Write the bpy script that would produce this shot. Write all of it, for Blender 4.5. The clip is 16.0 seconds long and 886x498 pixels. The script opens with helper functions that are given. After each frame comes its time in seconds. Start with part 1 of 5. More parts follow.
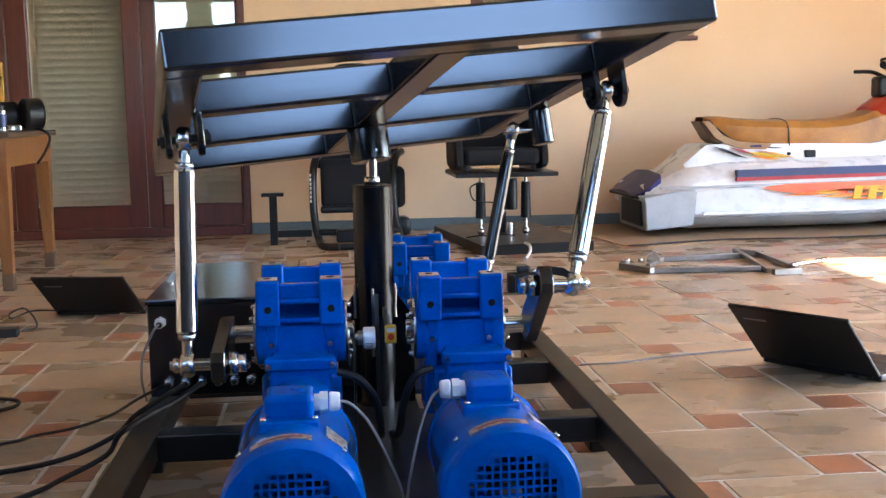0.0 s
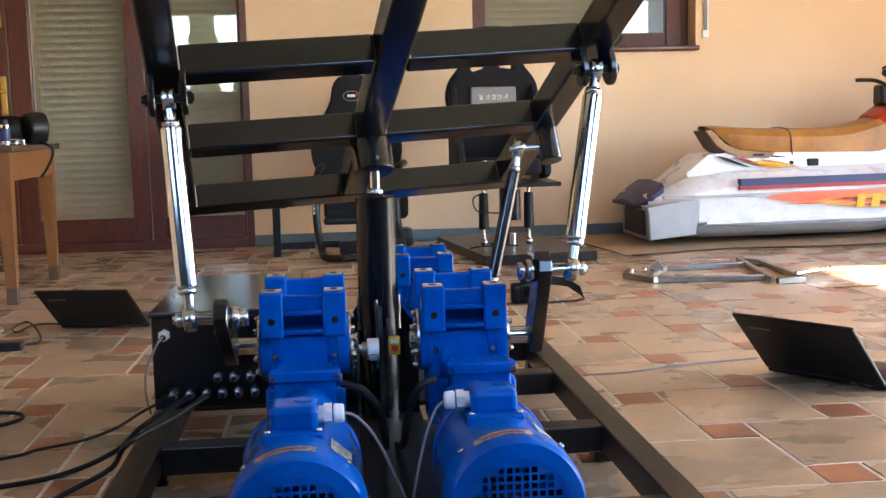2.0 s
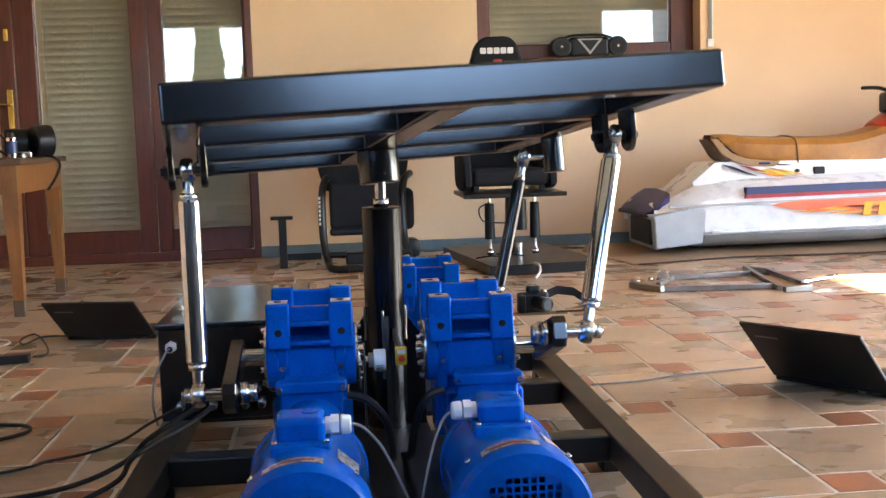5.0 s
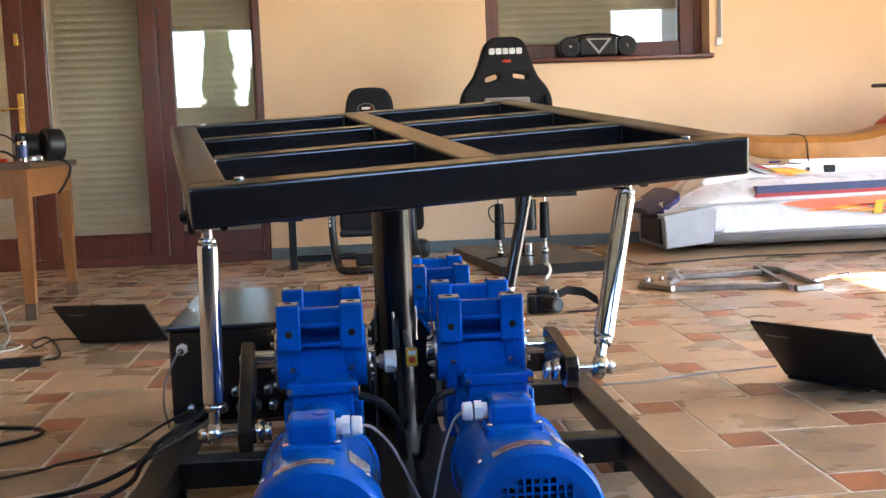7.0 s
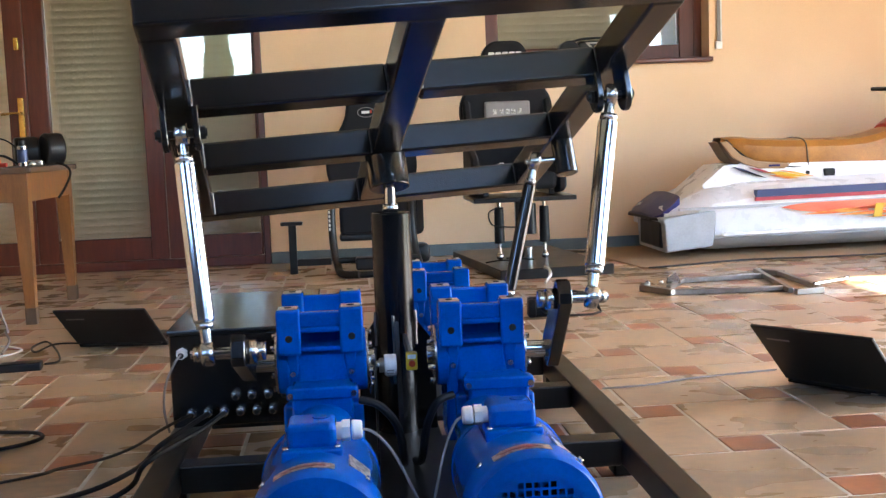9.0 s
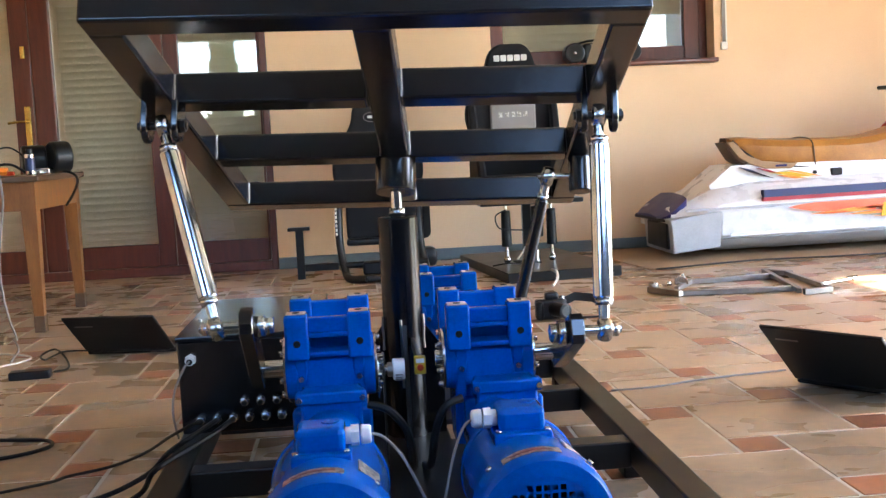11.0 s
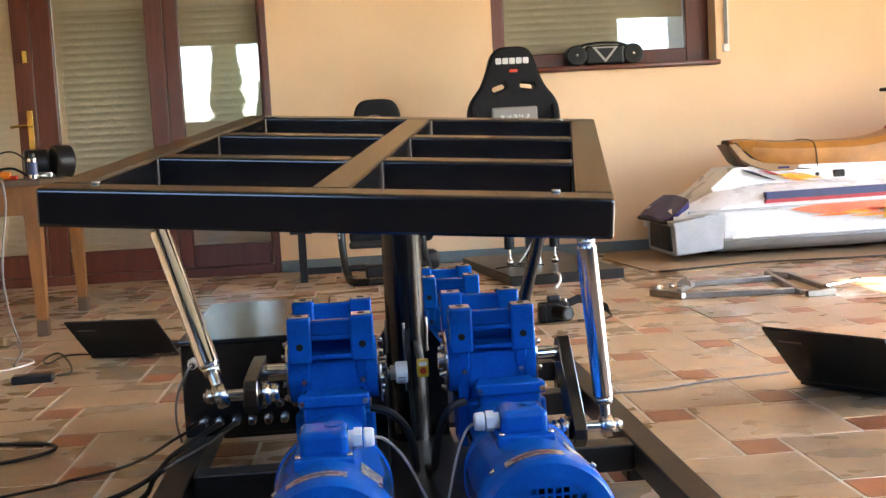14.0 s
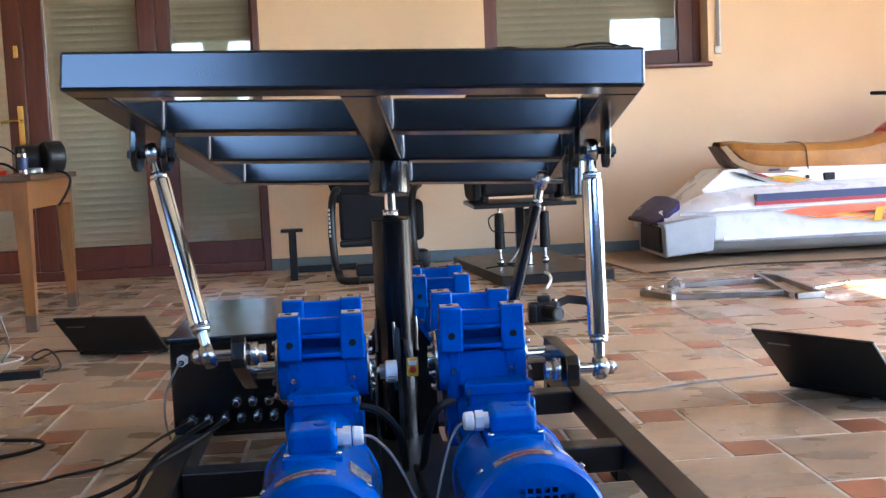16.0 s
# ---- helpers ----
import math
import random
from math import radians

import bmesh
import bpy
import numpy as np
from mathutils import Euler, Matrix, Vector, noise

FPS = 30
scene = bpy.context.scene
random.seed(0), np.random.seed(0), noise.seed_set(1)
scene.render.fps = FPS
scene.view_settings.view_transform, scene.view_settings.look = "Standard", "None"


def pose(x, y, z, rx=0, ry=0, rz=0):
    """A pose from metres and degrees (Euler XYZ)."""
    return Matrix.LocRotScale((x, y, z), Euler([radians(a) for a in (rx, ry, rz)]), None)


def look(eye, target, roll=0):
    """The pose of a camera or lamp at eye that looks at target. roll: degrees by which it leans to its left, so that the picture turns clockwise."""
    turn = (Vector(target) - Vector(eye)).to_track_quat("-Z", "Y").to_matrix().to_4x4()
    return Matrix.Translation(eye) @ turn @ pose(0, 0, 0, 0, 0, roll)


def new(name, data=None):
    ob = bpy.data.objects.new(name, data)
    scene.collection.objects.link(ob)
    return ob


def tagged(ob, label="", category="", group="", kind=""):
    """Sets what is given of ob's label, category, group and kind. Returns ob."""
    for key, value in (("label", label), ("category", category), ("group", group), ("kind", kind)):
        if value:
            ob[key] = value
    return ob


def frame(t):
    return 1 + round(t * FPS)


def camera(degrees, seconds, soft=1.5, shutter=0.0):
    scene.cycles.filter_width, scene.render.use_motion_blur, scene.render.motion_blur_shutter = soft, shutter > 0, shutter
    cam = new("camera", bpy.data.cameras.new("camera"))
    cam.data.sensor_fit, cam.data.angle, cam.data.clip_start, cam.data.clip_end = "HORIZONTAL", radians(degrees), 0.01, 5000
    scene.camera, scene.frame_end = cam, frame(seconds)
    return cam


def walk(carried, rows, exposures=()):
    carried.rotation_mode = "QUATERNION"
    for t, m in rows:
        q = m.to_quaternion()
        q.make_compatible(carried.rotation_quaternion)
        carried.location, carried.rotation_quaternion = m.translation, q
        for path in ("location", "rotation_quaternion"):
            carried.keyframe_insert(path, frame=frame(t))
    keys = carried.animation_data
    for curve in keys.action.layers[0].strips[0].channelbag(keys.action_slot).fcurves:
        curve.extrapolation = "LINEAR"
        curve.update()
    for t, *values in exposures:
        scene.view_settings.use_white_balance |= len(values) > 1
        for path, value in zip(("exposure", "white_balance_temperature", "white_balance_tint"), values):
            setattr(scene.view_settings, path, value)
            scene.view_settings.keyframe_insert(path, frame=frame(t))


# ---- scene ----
EXPOSURE = 4.20

# camera: stands in one place, turns a little by hand
cam = camera(2 * math.degrees(math.atan(784 / 1920)), 16.0, soft=1.4, shutter=0.4)
EYE = (0.0, 0.0, 0.745)
TURNS = [  # seconds, yaw, pitch, roll
    (0, -6.04, -7.10, 1.01),
    (0.5, -5.93, -7.00, 1.08),
    (1, -5.92, -6.74, 1.21),
    (1.5, -6.05, -6.62, 1.30),
    (2, -5.91, -6.52, 1.40),
    (2.5, -5.79, -6.43, 1.42),
    (3, -5.87, -6.17, 1.54),
    (3.5, -5.99, -6.20, 1.53),
    (4, -5.82, -6.14, 1.63),
    (6.5, -5.34, -5.86, 1.99),
    (7, -5.14, -5.91, 2.15),
    (7.5, -5.20, -5.78, 2.13),
    (8, -5.20, -5.69, 2.18),
    (8.5, -5.22, -5.67, 2.23),
    (9, -5.15, -5.71, 2.22),
    (11.5, -4.90, -5.29, 3.02),
    (12, -5.03, -5.02, 3.08),
    (12.5, -5.11, -5.03, 2.99),
    (13, -5.19, -5.10, 2.79),
    (13.5, -4.92, -5.24, 2.90),
    (14, -4.72, -5.34, 3.02),
    (14.5, -5.19, -5.36, 2.60),
    (15, -5.09, -5.36, 2.61),
    (15.5, -5.24, -5.37, 2.47),
    (16, -5.16, -5.40, 2.48),
]
walk(cam, [(t, pose(*EYE, 90 + p, r, y)) for t, y, p, r in TURNS], exposures=[(t, EXPOSURE + e, k, 11) for t, e, k in ((0, -0.1, 6280), (2, -0.11, 6480), (4, -0.1, 6580), (6.5, 0, 6630), (7.5, 0.08, 6600), (8, 0.12, 6400), (8.5, -0.12, 6120), (9, -0.07, 6430), (11.5, 0.03, 6350), (12.5, 0.02, 6420), (13, 0.02, 6850), (14, 0.08, 7000), (15, 0.0, 7000), (16, -0.03, 5800))])

# tilt of the top frame about its joint: seconds, yaw, pitch, roll
TILTS = [
    (0, 9.75, -10.15, -5.1),
    (0.5, 10.7, -7.1, -5.7),
    (1, 9.3, -15.5, -5.4),
    (1.5, 7.1, -20.8, -4.2),
    (2, 5.4, -22.65, -3.0),
    (2.5, 3.6, -22.9, -2.3),
    (3, 3.8, -22.6, -2.2),
    (3.5, 4.5, -21.5, -2.4),
    (4, 6.75, -19.1, -3.4),
    (6.5, 8.5, 9.6, -1.1),
    (7, 9.8, 5.3, -2.7),
    (7.5, 10.5, 2.8, -3.5),
    (8, 10.4, -6.1, -4.7),
    (8.5, 8.45, -13.5, -4.7),
    (9, 4.5, -18.2, -3.2),
    (11.5, -5.2, -15.8, 2.0),
    (12, -5.2, -13.9, 1.9),
    (12.5, -7.6, -10.5, 2.95),
    (13, -9.1, -1.65, 2.7),
    (13.5, -11.0, 2.0, 3.6),
    (14, -11.4, 6.8, 3.8),
    (14.5, -11.8, 5.8, 4.5),
    (15, -9.7, -1.2, 4.1),
    (15.5, -8.8, -6.0, 3.2),
    (16, -5.8, -9.1, 2.1),
]

# ---- world, sun ----
SUN_FROM = Vector((0.766, -0.03, 0.643)).normalized()
world = bpy.data.worlds.new("sky")
scene.world = world
world.use_nodes = True
wn = world.node_tree.nodes
wn.clear()
sky = wn.new("ShaderNodeTexSky")
sky.sky_type, sky.sun_disc = "NISHITA", False
sky.sun_elevation = math.asin(SUN_FROM.z)
sky.sun_rotation = math.atan2(SUN_FROM.x, SUN_FROM.y)
sky.air_density, sky.dust_density, sky.ozone_density = 1.0, 0.8, 3.0
bg = wn.new("ShaderNodeBackground")
bg.inputs["Strength"].default_value = 0.15
wout = wn.new("ShaderNodeOutputWorld")
world.node_tree.links.new(sky.outputs[0], bg.inputs[0])
world.node_tree.links.new(bg.outputs[0], wout.inputs[0])
sun = new("sun", bpy.data.lights.new("sun", "SUN"))
sun.data.energy, sun.data.angle, sun.data.color = 3.2, radians(0.5), (1.0, 0.93, 0.82)
sun.matrix_world = look(SUN_FROM * 20, (0, 0, 0))


# ---- materials ----
def mat(name, col, col2=None, rough=0.5, metal=0.0, scale=9.0, fine=90.0, bump=0.05, spec=0.5, coat=0.0,
        spread=0.25, contrast=0.5, rand=0.0, stretch=(1, 1, 1), detail=5):
    """Base colour between col and col2 by two scales of noise, uneven gloss, fine relief."""
    m = bpy.data.materials.new(name)
    m.use_nodes = True
    n, ln = m.node_tree.nodes, m.node_tree.links
    b = n["Principled BSDF"]
    col2 = col2 or tuple(c * (1 - spread) for c in col)
    tc, mp = n.new("ShaderNodeTexCoord"), n.new("ShaderNodeMapping")
    mp.inputs["Scale"].default_value = stretch
    ln.new(tc.outputs["Object"], mp.inputs[0])
    big, small = n.new("ShaderNodeTexNoise"), n.new("ShaderNodeTexNoise")
    for tex, sc, det in ((big, scale, detail), (small, fine, 3)):
        tex.inputs["Scale"].default_value, tex.inputs["Detail"].default_value = sc, det
        ln.new(mp.outputs[0], tex.inputs["Vector"])
    if rand:
        info, add = n.new("ShaderNodeObjectInfo"), n.new("ShaderNodeVectorMath")
        mul = n.new("ShaderNodeVectorMath")
        mul.operation = "SCALE"
        mul.inputs["Scale"].default_value = 37.0
        comb = n.new("ShaderNodeCombineXYZ")
        for k in range(3):
            ln.new(info.outputs["Random"], comb.inputs[k])
        ln.new(comb.outputs[0], mul.inputs[0])
        ln.new(mp.outputs[0], add.inputs[0])
        ln.new(mul.outputs[0], add.inputs[1])
        ln.new(add.outputs[0], big.inputs["Vector"])
    ramp = n.new("ShaderNodeValToRGB")
    ramp.color_ramp.interpolation = "EASE"
    ramp.color_ramp.elements[0].position, ramp.color_ramp.elements[1].position = 0.5 - contrast / 2, 0.5 + contrast / 2
    ramp.color_ramp.elements[0].color, ramp.color_ramp.elements[1].color = (*col2, 1), (*col, 1)
    mixv = n.new("ShaderNodeMath")
    mixv.operation = "MULTIPLY_ADD"
    mixv.inputs[1].default_value = 0.3
    sub = n.new("ShaderNodeMath")
    sub.operation = "MULTIPLY_ADD"
    sub.inputs[1].default_value, sub.inputs[2].default_value = 0.7, 0.0
    ln.new(big.outputs["Fac"], sub.inputs[0])
    ln.new(small.outputs["Fac"], mixv.inputs[0])
    ln.new(sub.outputs[0], mixv.inputs[2])
    ln.new(mixv.outputs[0], ramp.inputs[0])
    src = ramp.outputs[0]
    if rand:
        hsv, mr = n.new("ShaderNodeHueSaturation"), n.new("ShaderNodeMapRange")
        mr.inputs["To Min"].default_value, mr.inputs["To Max"].default_value = 1 - rand, 1 + rand
        ln.new(info.outputs["Random"], mr.inputs[0])
        ln.new(mr.outputs[0], hsv.inputs["Value"])
        ln.new(src, hsv.inputs["Color"])
        src = hsv.outputs[0]
    ln.new(src, b.inputs["Base Color"])
    rr = n.new("ShaderNodeMapRange")
    rr.inputs["To Min"].default_value, rr.inputs["To Max"].default_value = max(0.02, rough * 0.8), min(1, rough * 1.2)
    ln.new(big.outputs["Fac"], rr.inputs[0])
    ln.new(rr.outputs[0], b.inputs["Roughness"])
    b.inputs["Metallic"].default_value = metal
    b.inputs["Specular IOR Level"].default_value = spec
    b.inputs["Coat Weight"].default_value = coat
    if bump:
        bp = n.new("ShaderNodeBump")
        bp.inputs["Strength"].default_value, bp.inputs["Distance"].default_value = bump, 0.004
        ln.new(mixv.outputs[0], bp.inputs["Height"])
        ln.new(bp.outputs[0], b.inputs["Normal"])
    return m


BLACK = mat("black_satin_paint", (0.005, 0.005, 0.006), (0.003, 0.003, 0.004), rough=0.20, fine=400, bump=0.02, spec=0.75)
BLACK_MATT = mat("black_matt_steel", (0.009, 0.0085, 0.008), rough=0.34, bump=0.05, spec=0.34)
RUBBER = mat("black_rubber", (0.007, 0.007, 0.007), rough=0.5, spec=0.25)
PLASTIC = mat("black_plastic", (0.007, 0.007, 0.008), rough=0.36, spec=0.3)
BLUE = mat("blue_enamel", (0.0001, 0.098, 0.46), (0.0001, 0.058, 0.29), rough=0.17, scale=14, fine=160, bump=0.08, spec=0.10)
CHROME = mat("polished_steel", (0.69, 0.72, 0.78), rough=0.13, metal=1.0, fine=200, bump=0.02)
ZINC = mat("zinc_plated_steel", (0.66, 0.65, 0.62), rough=0.24, metal=1.0, bump=0.05)
RAWSTEEL = mat("bare_steel", (0.36, 0.34, 0.32), (0.2, 0.18, 0.16), rough=0.42, metal=0.9, bump=0.08)
POSTPAINT = mat("black_post_paint", (0.005, 0.005, 0.006), rough=0.20, bump=0.03, spec=0.32)
WHITE = mat("white_nylon", (0.78, 0.77, 0.74), rough=0.4, bump=0.02)
SILVERLABEL = mat("aluminium_label", (0.55, 0.52, 0.46), (0.2, 0.18, 0.15), rough=0.4, metal=0.6, scale=140, contrast=0.15)
PAD = mat("machined_pale_metal", (0.62, 0.55, 0.46), (0.42, 0.33, 0.25), rough=0.45, metal=0.3, scale=60)
YELLOW = mat("yellow_paint", (0.75, 0.45, 0.02), rough=0.4)
ORANGE = mat("orange_plastic", (0.78, 0.20, 0.015), rough=0.4)
DARKRED = mat("dark_red_print", (0.20, 0.02, 0.02), (0.05, 0.01, 0.015), rough=0.4, scale=60)
RED = mat("red_paint", (0.5, 0.03, 0.01), rough=0.35)
TILE = mat("glazed_stone_tile", (0.50, 0.315, 0.175), (0.215, 0.172, 0.118), rough=0.28, scale=3.6, fine=26, bump=0.015, contrast=0.66, rand=0.16, stretch=(1, 1.5, 1), detail=3)
TILE_RED = mat("terracotta_tile", (0.37, 0.135, 0.060), (0.20, 0.080, 0.040), rough=0.36, scale=9, fine=60, bump=0.05, rand=0.18)
GROUT = mat("pale_grout", (0.66, 0.60, 0.51), rough=0.9, scale=25, bump=0.2)
PLASTER = mat("peach_plaster", (0.80, 0.57, 0.365), (0.69, 0.465, 0.28), rough=0.85, scale=1.1, fine=140, bump=0.10)
CEILPAINT = mat("white_ceiling_paint", (0.78, 0.75, 0.70), rough=0.9)
MAHOGANY = mat("mahogany_stained_wood", (0.115, 0.026, 0.014), (0.065, 0.015, 0.009), rough=0.34, scale=7, fine=70, bump=0.08, stretch=(6, 6, 0.6))
GALV = mat("galvanised_sheet", (0.42, 0.42, 0.41), (0.34, 0.34, 0.335), rough=0.38, metal=0.5, scale=5, bump=0.03)
BLIND = mat("beige_blind", (0.68, 0.55, 0.35), rough=0.6, scale=5)
SKIRT = mat("blue_grey_tile", (0.13, 0.17, 0.18), rough=0.5, scale=8)
BRASS = mat("brass", (0.72, 0.48, 0.14), rough=0.25, metal=1.0)
PINE = mat("varnished_pine", (0.265, 0.105, 0.026), (0.156, 0.058, 0.015), rough=0.42, scale=6, fine=60, stretch=(5, 5, 0.7))
PINE_DARK = mat("worn_dark_wood", (0.10, 0.055, 0.03), rough=0.5)
FABRIC = mat("black_seat_fabric", (0.009, 0.009, 0.011), rough=0.85, fine=500, bump=0.2, spec=0.25)
GREYFAB = mat("grey_fabric", (0.24, 0.22, 0.21), rough=0.85, fine=400, bump=0.2)
CLOUDWHITE = mat("white_gelcoat", (0.78, 0.78, 0.78), (0.70, 0.70, 0.71), rough=0.28, coat=0.3)
GREYGEL = mat("grey_gelcoat", (0.42, 0.43, 0.44), rough=0.4)
TAN = mat("worn_tan_vinyl", (0.46, 0.190, 0.030), (0.20, 0.075, 0.016), rough=0.42, scale=6, fine=140, bump=0.1, contrast=0.55)
PURPLE = mat("dark_purple_gelcoat", (0.014, 0.012, 0.10), rough=0.35, spec=0.25)
NAVY = mat("blue_rubber_strip", (0.022, 0.040, 0.125), rough=0.45)
REDSTRIP = mat("red_strip", (0.42, 0.03, 0.05), rough=0.4)
REDFADE = mat("faded_red_print", (0.80, 0.20, 0.09), (0.74, 0.10, 0.05), rough=0.35, scale=6, stretch=(0.5, 1, 2))
FLAME = mat("orange_flame_print", (0.85, 0.42, 0.05), (0.72, 0.07, 0.03), rough=0.35, scale=9, contrast=0.25, stretch=(0.5, 1, 2))
GREYWALL = mat("grey_render", (0.30, 0.29, 0.27), rough=0.9, scale=2)
# dark tone keeps the unseen south wall dim where the rig mirrors it
SLATE = mat("dark_slate_tone", (0.022, 0.025, 0.029), rough=0.7, scale=3)
CARD = mat("brown_cardboard", (0.34, 0.21, 0.11), rough=0.85, bump=0.1)
PAPER = mat("white_paper", (0.75, 0.73, 0.68), rough=0.8)
LEAF = mat("conifer_green", (0.055, 0.09, 0.03), (0.03, 0.055, 0.018), rough=0.7, scale=20)
BARK = mat("bark", (0.09, 0.06, 0.04), rough=0.9)
LAWN = mat("lawn", (0.07, 0.11, 0.035), (0.045, 0.08, 0.025), rough=0.9, scale=3)


def glass_material():
    m = bpy.data.materials.new("window_glass")
    m.use_nodes = True
    b = m.node_tree.nodes["Principled BSDF"]
    b.inputs["Base Color"].default_value = (1.0, 1.0, 1.0, 1)
    b.inputs["Transmission Weight"].default_value = 1.0
    b.inputs["Roughness"].default_value = 0.01
    b.inputs["IOR"].default_value = 1.52
    return m


GLASS = glass_material()


# ---- mesh helpers ----
def box(bm, lo, hi, bev=0.0, seg=1, m=None):
    """An upright block from corner lo to corner hi, its edges rounded by bev."""
    lo, hi = Vector(lo), Vector(hi)
    r = bmesh.ops.create_cube(bm, size=1.0)
    vs = r["verts"]
    for v in vs:
        v.co = Vector([lo[k] + (v.co[k] + 0.5) * (hi[k] - lo[k]) for k in range(3)])
    if bev:
        es = {e for v in vs for e in v.link_edges}
        r = bmesh.ops.bevel(bm, geom=list(es), offset=bev, segments=seg, affect="EDGES", profile=0.5)
        vs = list({v for f in r["faces"] for v in f.verts} | {v for v in vs if v.is_valid})
    if m is not None:
        bmesh.ops.transform(bm, matrix=m, verts=vs)
    return vs


def rod(bm, a, b, r, r2=None, n=20, bev=0.0):
    """A round bar from a to b."""
    a, b = Vector(a), Vector(b)
    d = b - a
    q = d.to_track_quat("Z", "Y").to_matrix().to_4x4()
    res = bmesh.ops.create_cone(bm, cap_ends=True, segments=n, radius1=r, radius2=r if r2 is None else r2, depth=d.length,
                                matrix=Matrix.Translation((a + b) / 2) @ q)
    vs = res["verts"]
    if bev:
        es = [e for e in {e for v in vs for e in v.link_edges} if len([f for f in e.link_faces if len(f.verts) > 4]) == 1]
        bmesh.ops.bevel(bm, geom=es, offset=bev, segments=2, affect="EDGES", profile=0.5)
    return vs


def ball(bm, c, r, u=16, v=10, squash=(1, 1, 1)):
    m = Matrix.Translation(c) @ Matrix.Diagonal((*squash, 1))
    return bmesh.ops.create_uvsphere(bm, u_segments=u, v_segments=v, radius=r, matrix=m)["verts"]


def prism(bm, pts, axis, a, b, bev=0.0):
    """A plate: the outline pts (pairs) pushed from a to b along axis 0, 1 or 2."""
    def at(p, w):
        c = list(p)
        c.insert(axis, w)
        return c
    va, vb = [bm.verts.new(at(p, a)) for p in pts], [bm.verts.new(at(p, b)) for p in pts]
    n = len(pts)
    fs = [bm.faces.new(va), bm.faces.new(vb[::-1])]
    fs += [bm.faces.new((va[i], vb[i], vb[(i + 1) % n], va[(i + 1) % n])) for i in range(n)]
    bmesh.ops.recalc_face_normals(bm, faces=fs)
    if bev:
        es = list({e for f in fs[:2] for e in f.edges})
        bmesh.ops.bevel(bm, geom=es, offset=bev, segments=1, affect="EDGES")


def loft(bm, rings, caps=True):
    """A skin over rings of points, all of one count."""
    vr = [[bm.verts.new(p) for p in ring] for ring in rings]
    n = len(vr[0])
    fs = []
    for a, b in zip(vr, vr[1:]):
        fs += [bm.faces.new((a[i], a[(i + 1) % n], b[(i + 1) % n], b[i])) for i in range(n)]
    if caps:
        fs += [bm.faces.new(vr[0][::-1]), bm.faces.new(vr[-1])]
    bmesh.ops.recalc_face_normals(bm, faces=fs)


def tube(bm, pts, r, n=8, smooth=6):
    """A bent round bar or cable through pts (Catmull-Rom)."""
    ps = [Vector(p) for p in pts]
    path = []
    for i in range(len(ps) - 1):
        p0, p1, p2, p3 = ps[max(i - 1, 0)], ps[i], ps[i + 1], ps[min(i + 2, len(ps) - 1)]
        for k in range(smooth):
            u = k / smooth
            path.append(0.5 * (2 * p1 + (p2 - p0) * u + (2 * p0 - 5 * p1 + 4 * p2 - p3) * u * u + (3 * p1 - p0 - 3 * p2 + p3) * u ** 3))
    path.append(ps[-1])
    rings = []
    side = None
    for i, p in enumerate(path):
        d = (path[min(i + 1, len(path) - 1)] - path[max(i - 1, 0)]).normalized()
        if side is None:
            side = d.orthogonal().normalized()
        side = (side - d * side.dot(d)).normalized()
        up = d.cross(side)
        rings.append([p + r * (math.cos(2 * math.pi * k / n) * side + math.sin(2 * math.pi * k / n) * up) for k in range(n)])
    loft(bm, rings)


def finish(name, bm, material, angle=40):
    """A mesh out of bm: smooth where faces meet gently, sharp elsewhere."""
    me = bpy.data.meshes.new(name)
    bmesh.ops.recalc_face_normals(bm, faces=bm.faces[:])
    lim = radians(angle)
    for f in bm.faces:
        near = [g.calc_area() for e in f.edges if len(e.link_faces) == 2 and e.calc_face_angle(0) < 1.05 for g in e.link_faces if g is not f]
        f.smooth = bool(near) and f.calc_area() < 3 * max(near)
    for e in bm.edges:
        if len(e.link_faces) != 2:
            continue
        ang, areas = e.calc_face_angle(0), sorted(f.calc_area() for f in e.link_faces)
        e.smooth = ang < lim and not (ang > 0.15 and areas[1] > 3 * areas[0])
    bm.to_mesh(me)
    bm.free()
    me.materials.append(material)
    return me


def part(name, bm, material, parent=None, label=""):
    ob = new(name, finish(name, bm, material))
    if parent is not None:
        ob.parent = parent
    return tagged(ob, label=label)


def thing(name, at, label, category, group=""):
    ob = new(name)
    ob.location = at
    ob.empty_display_size = 0.1
    return tagged(ob, label=label, category=category, group=group)


def studs(name, ends, r, n, material, parent):
    """Bolt heads, each a part of its own: ends are pairs of points."""
    for a, b in ends:
        part(name, one(rod, a, b, r, n=n), material, parent)


def B():
    return bmesh.new()


def one(f, *a, **k):
    """A fresh bmesh with one shape in it."""
    bm = bmesh.new()
    f(bm, *a, **k)
    return bm


def structure(name, bm, material, label="", category=""):
    ob = new(name, finish(name, bm, material))
    return tagged(ob, label=label, category=category, kind="structure")


# ---- the place ----
WALL_Y = 7.0
ground = structure("ground", one(box, (-150, -150, -0.40), (150, 150, -0.16)), LAWN, "short green lawn round the porch", "ground")
floor = structure("floor", one(box, (-3.6, -0.4, -0.16), (5.5, 7.4, -0.0022)), GROUT, "porch floor of beige tiles with pale joints", "floor")


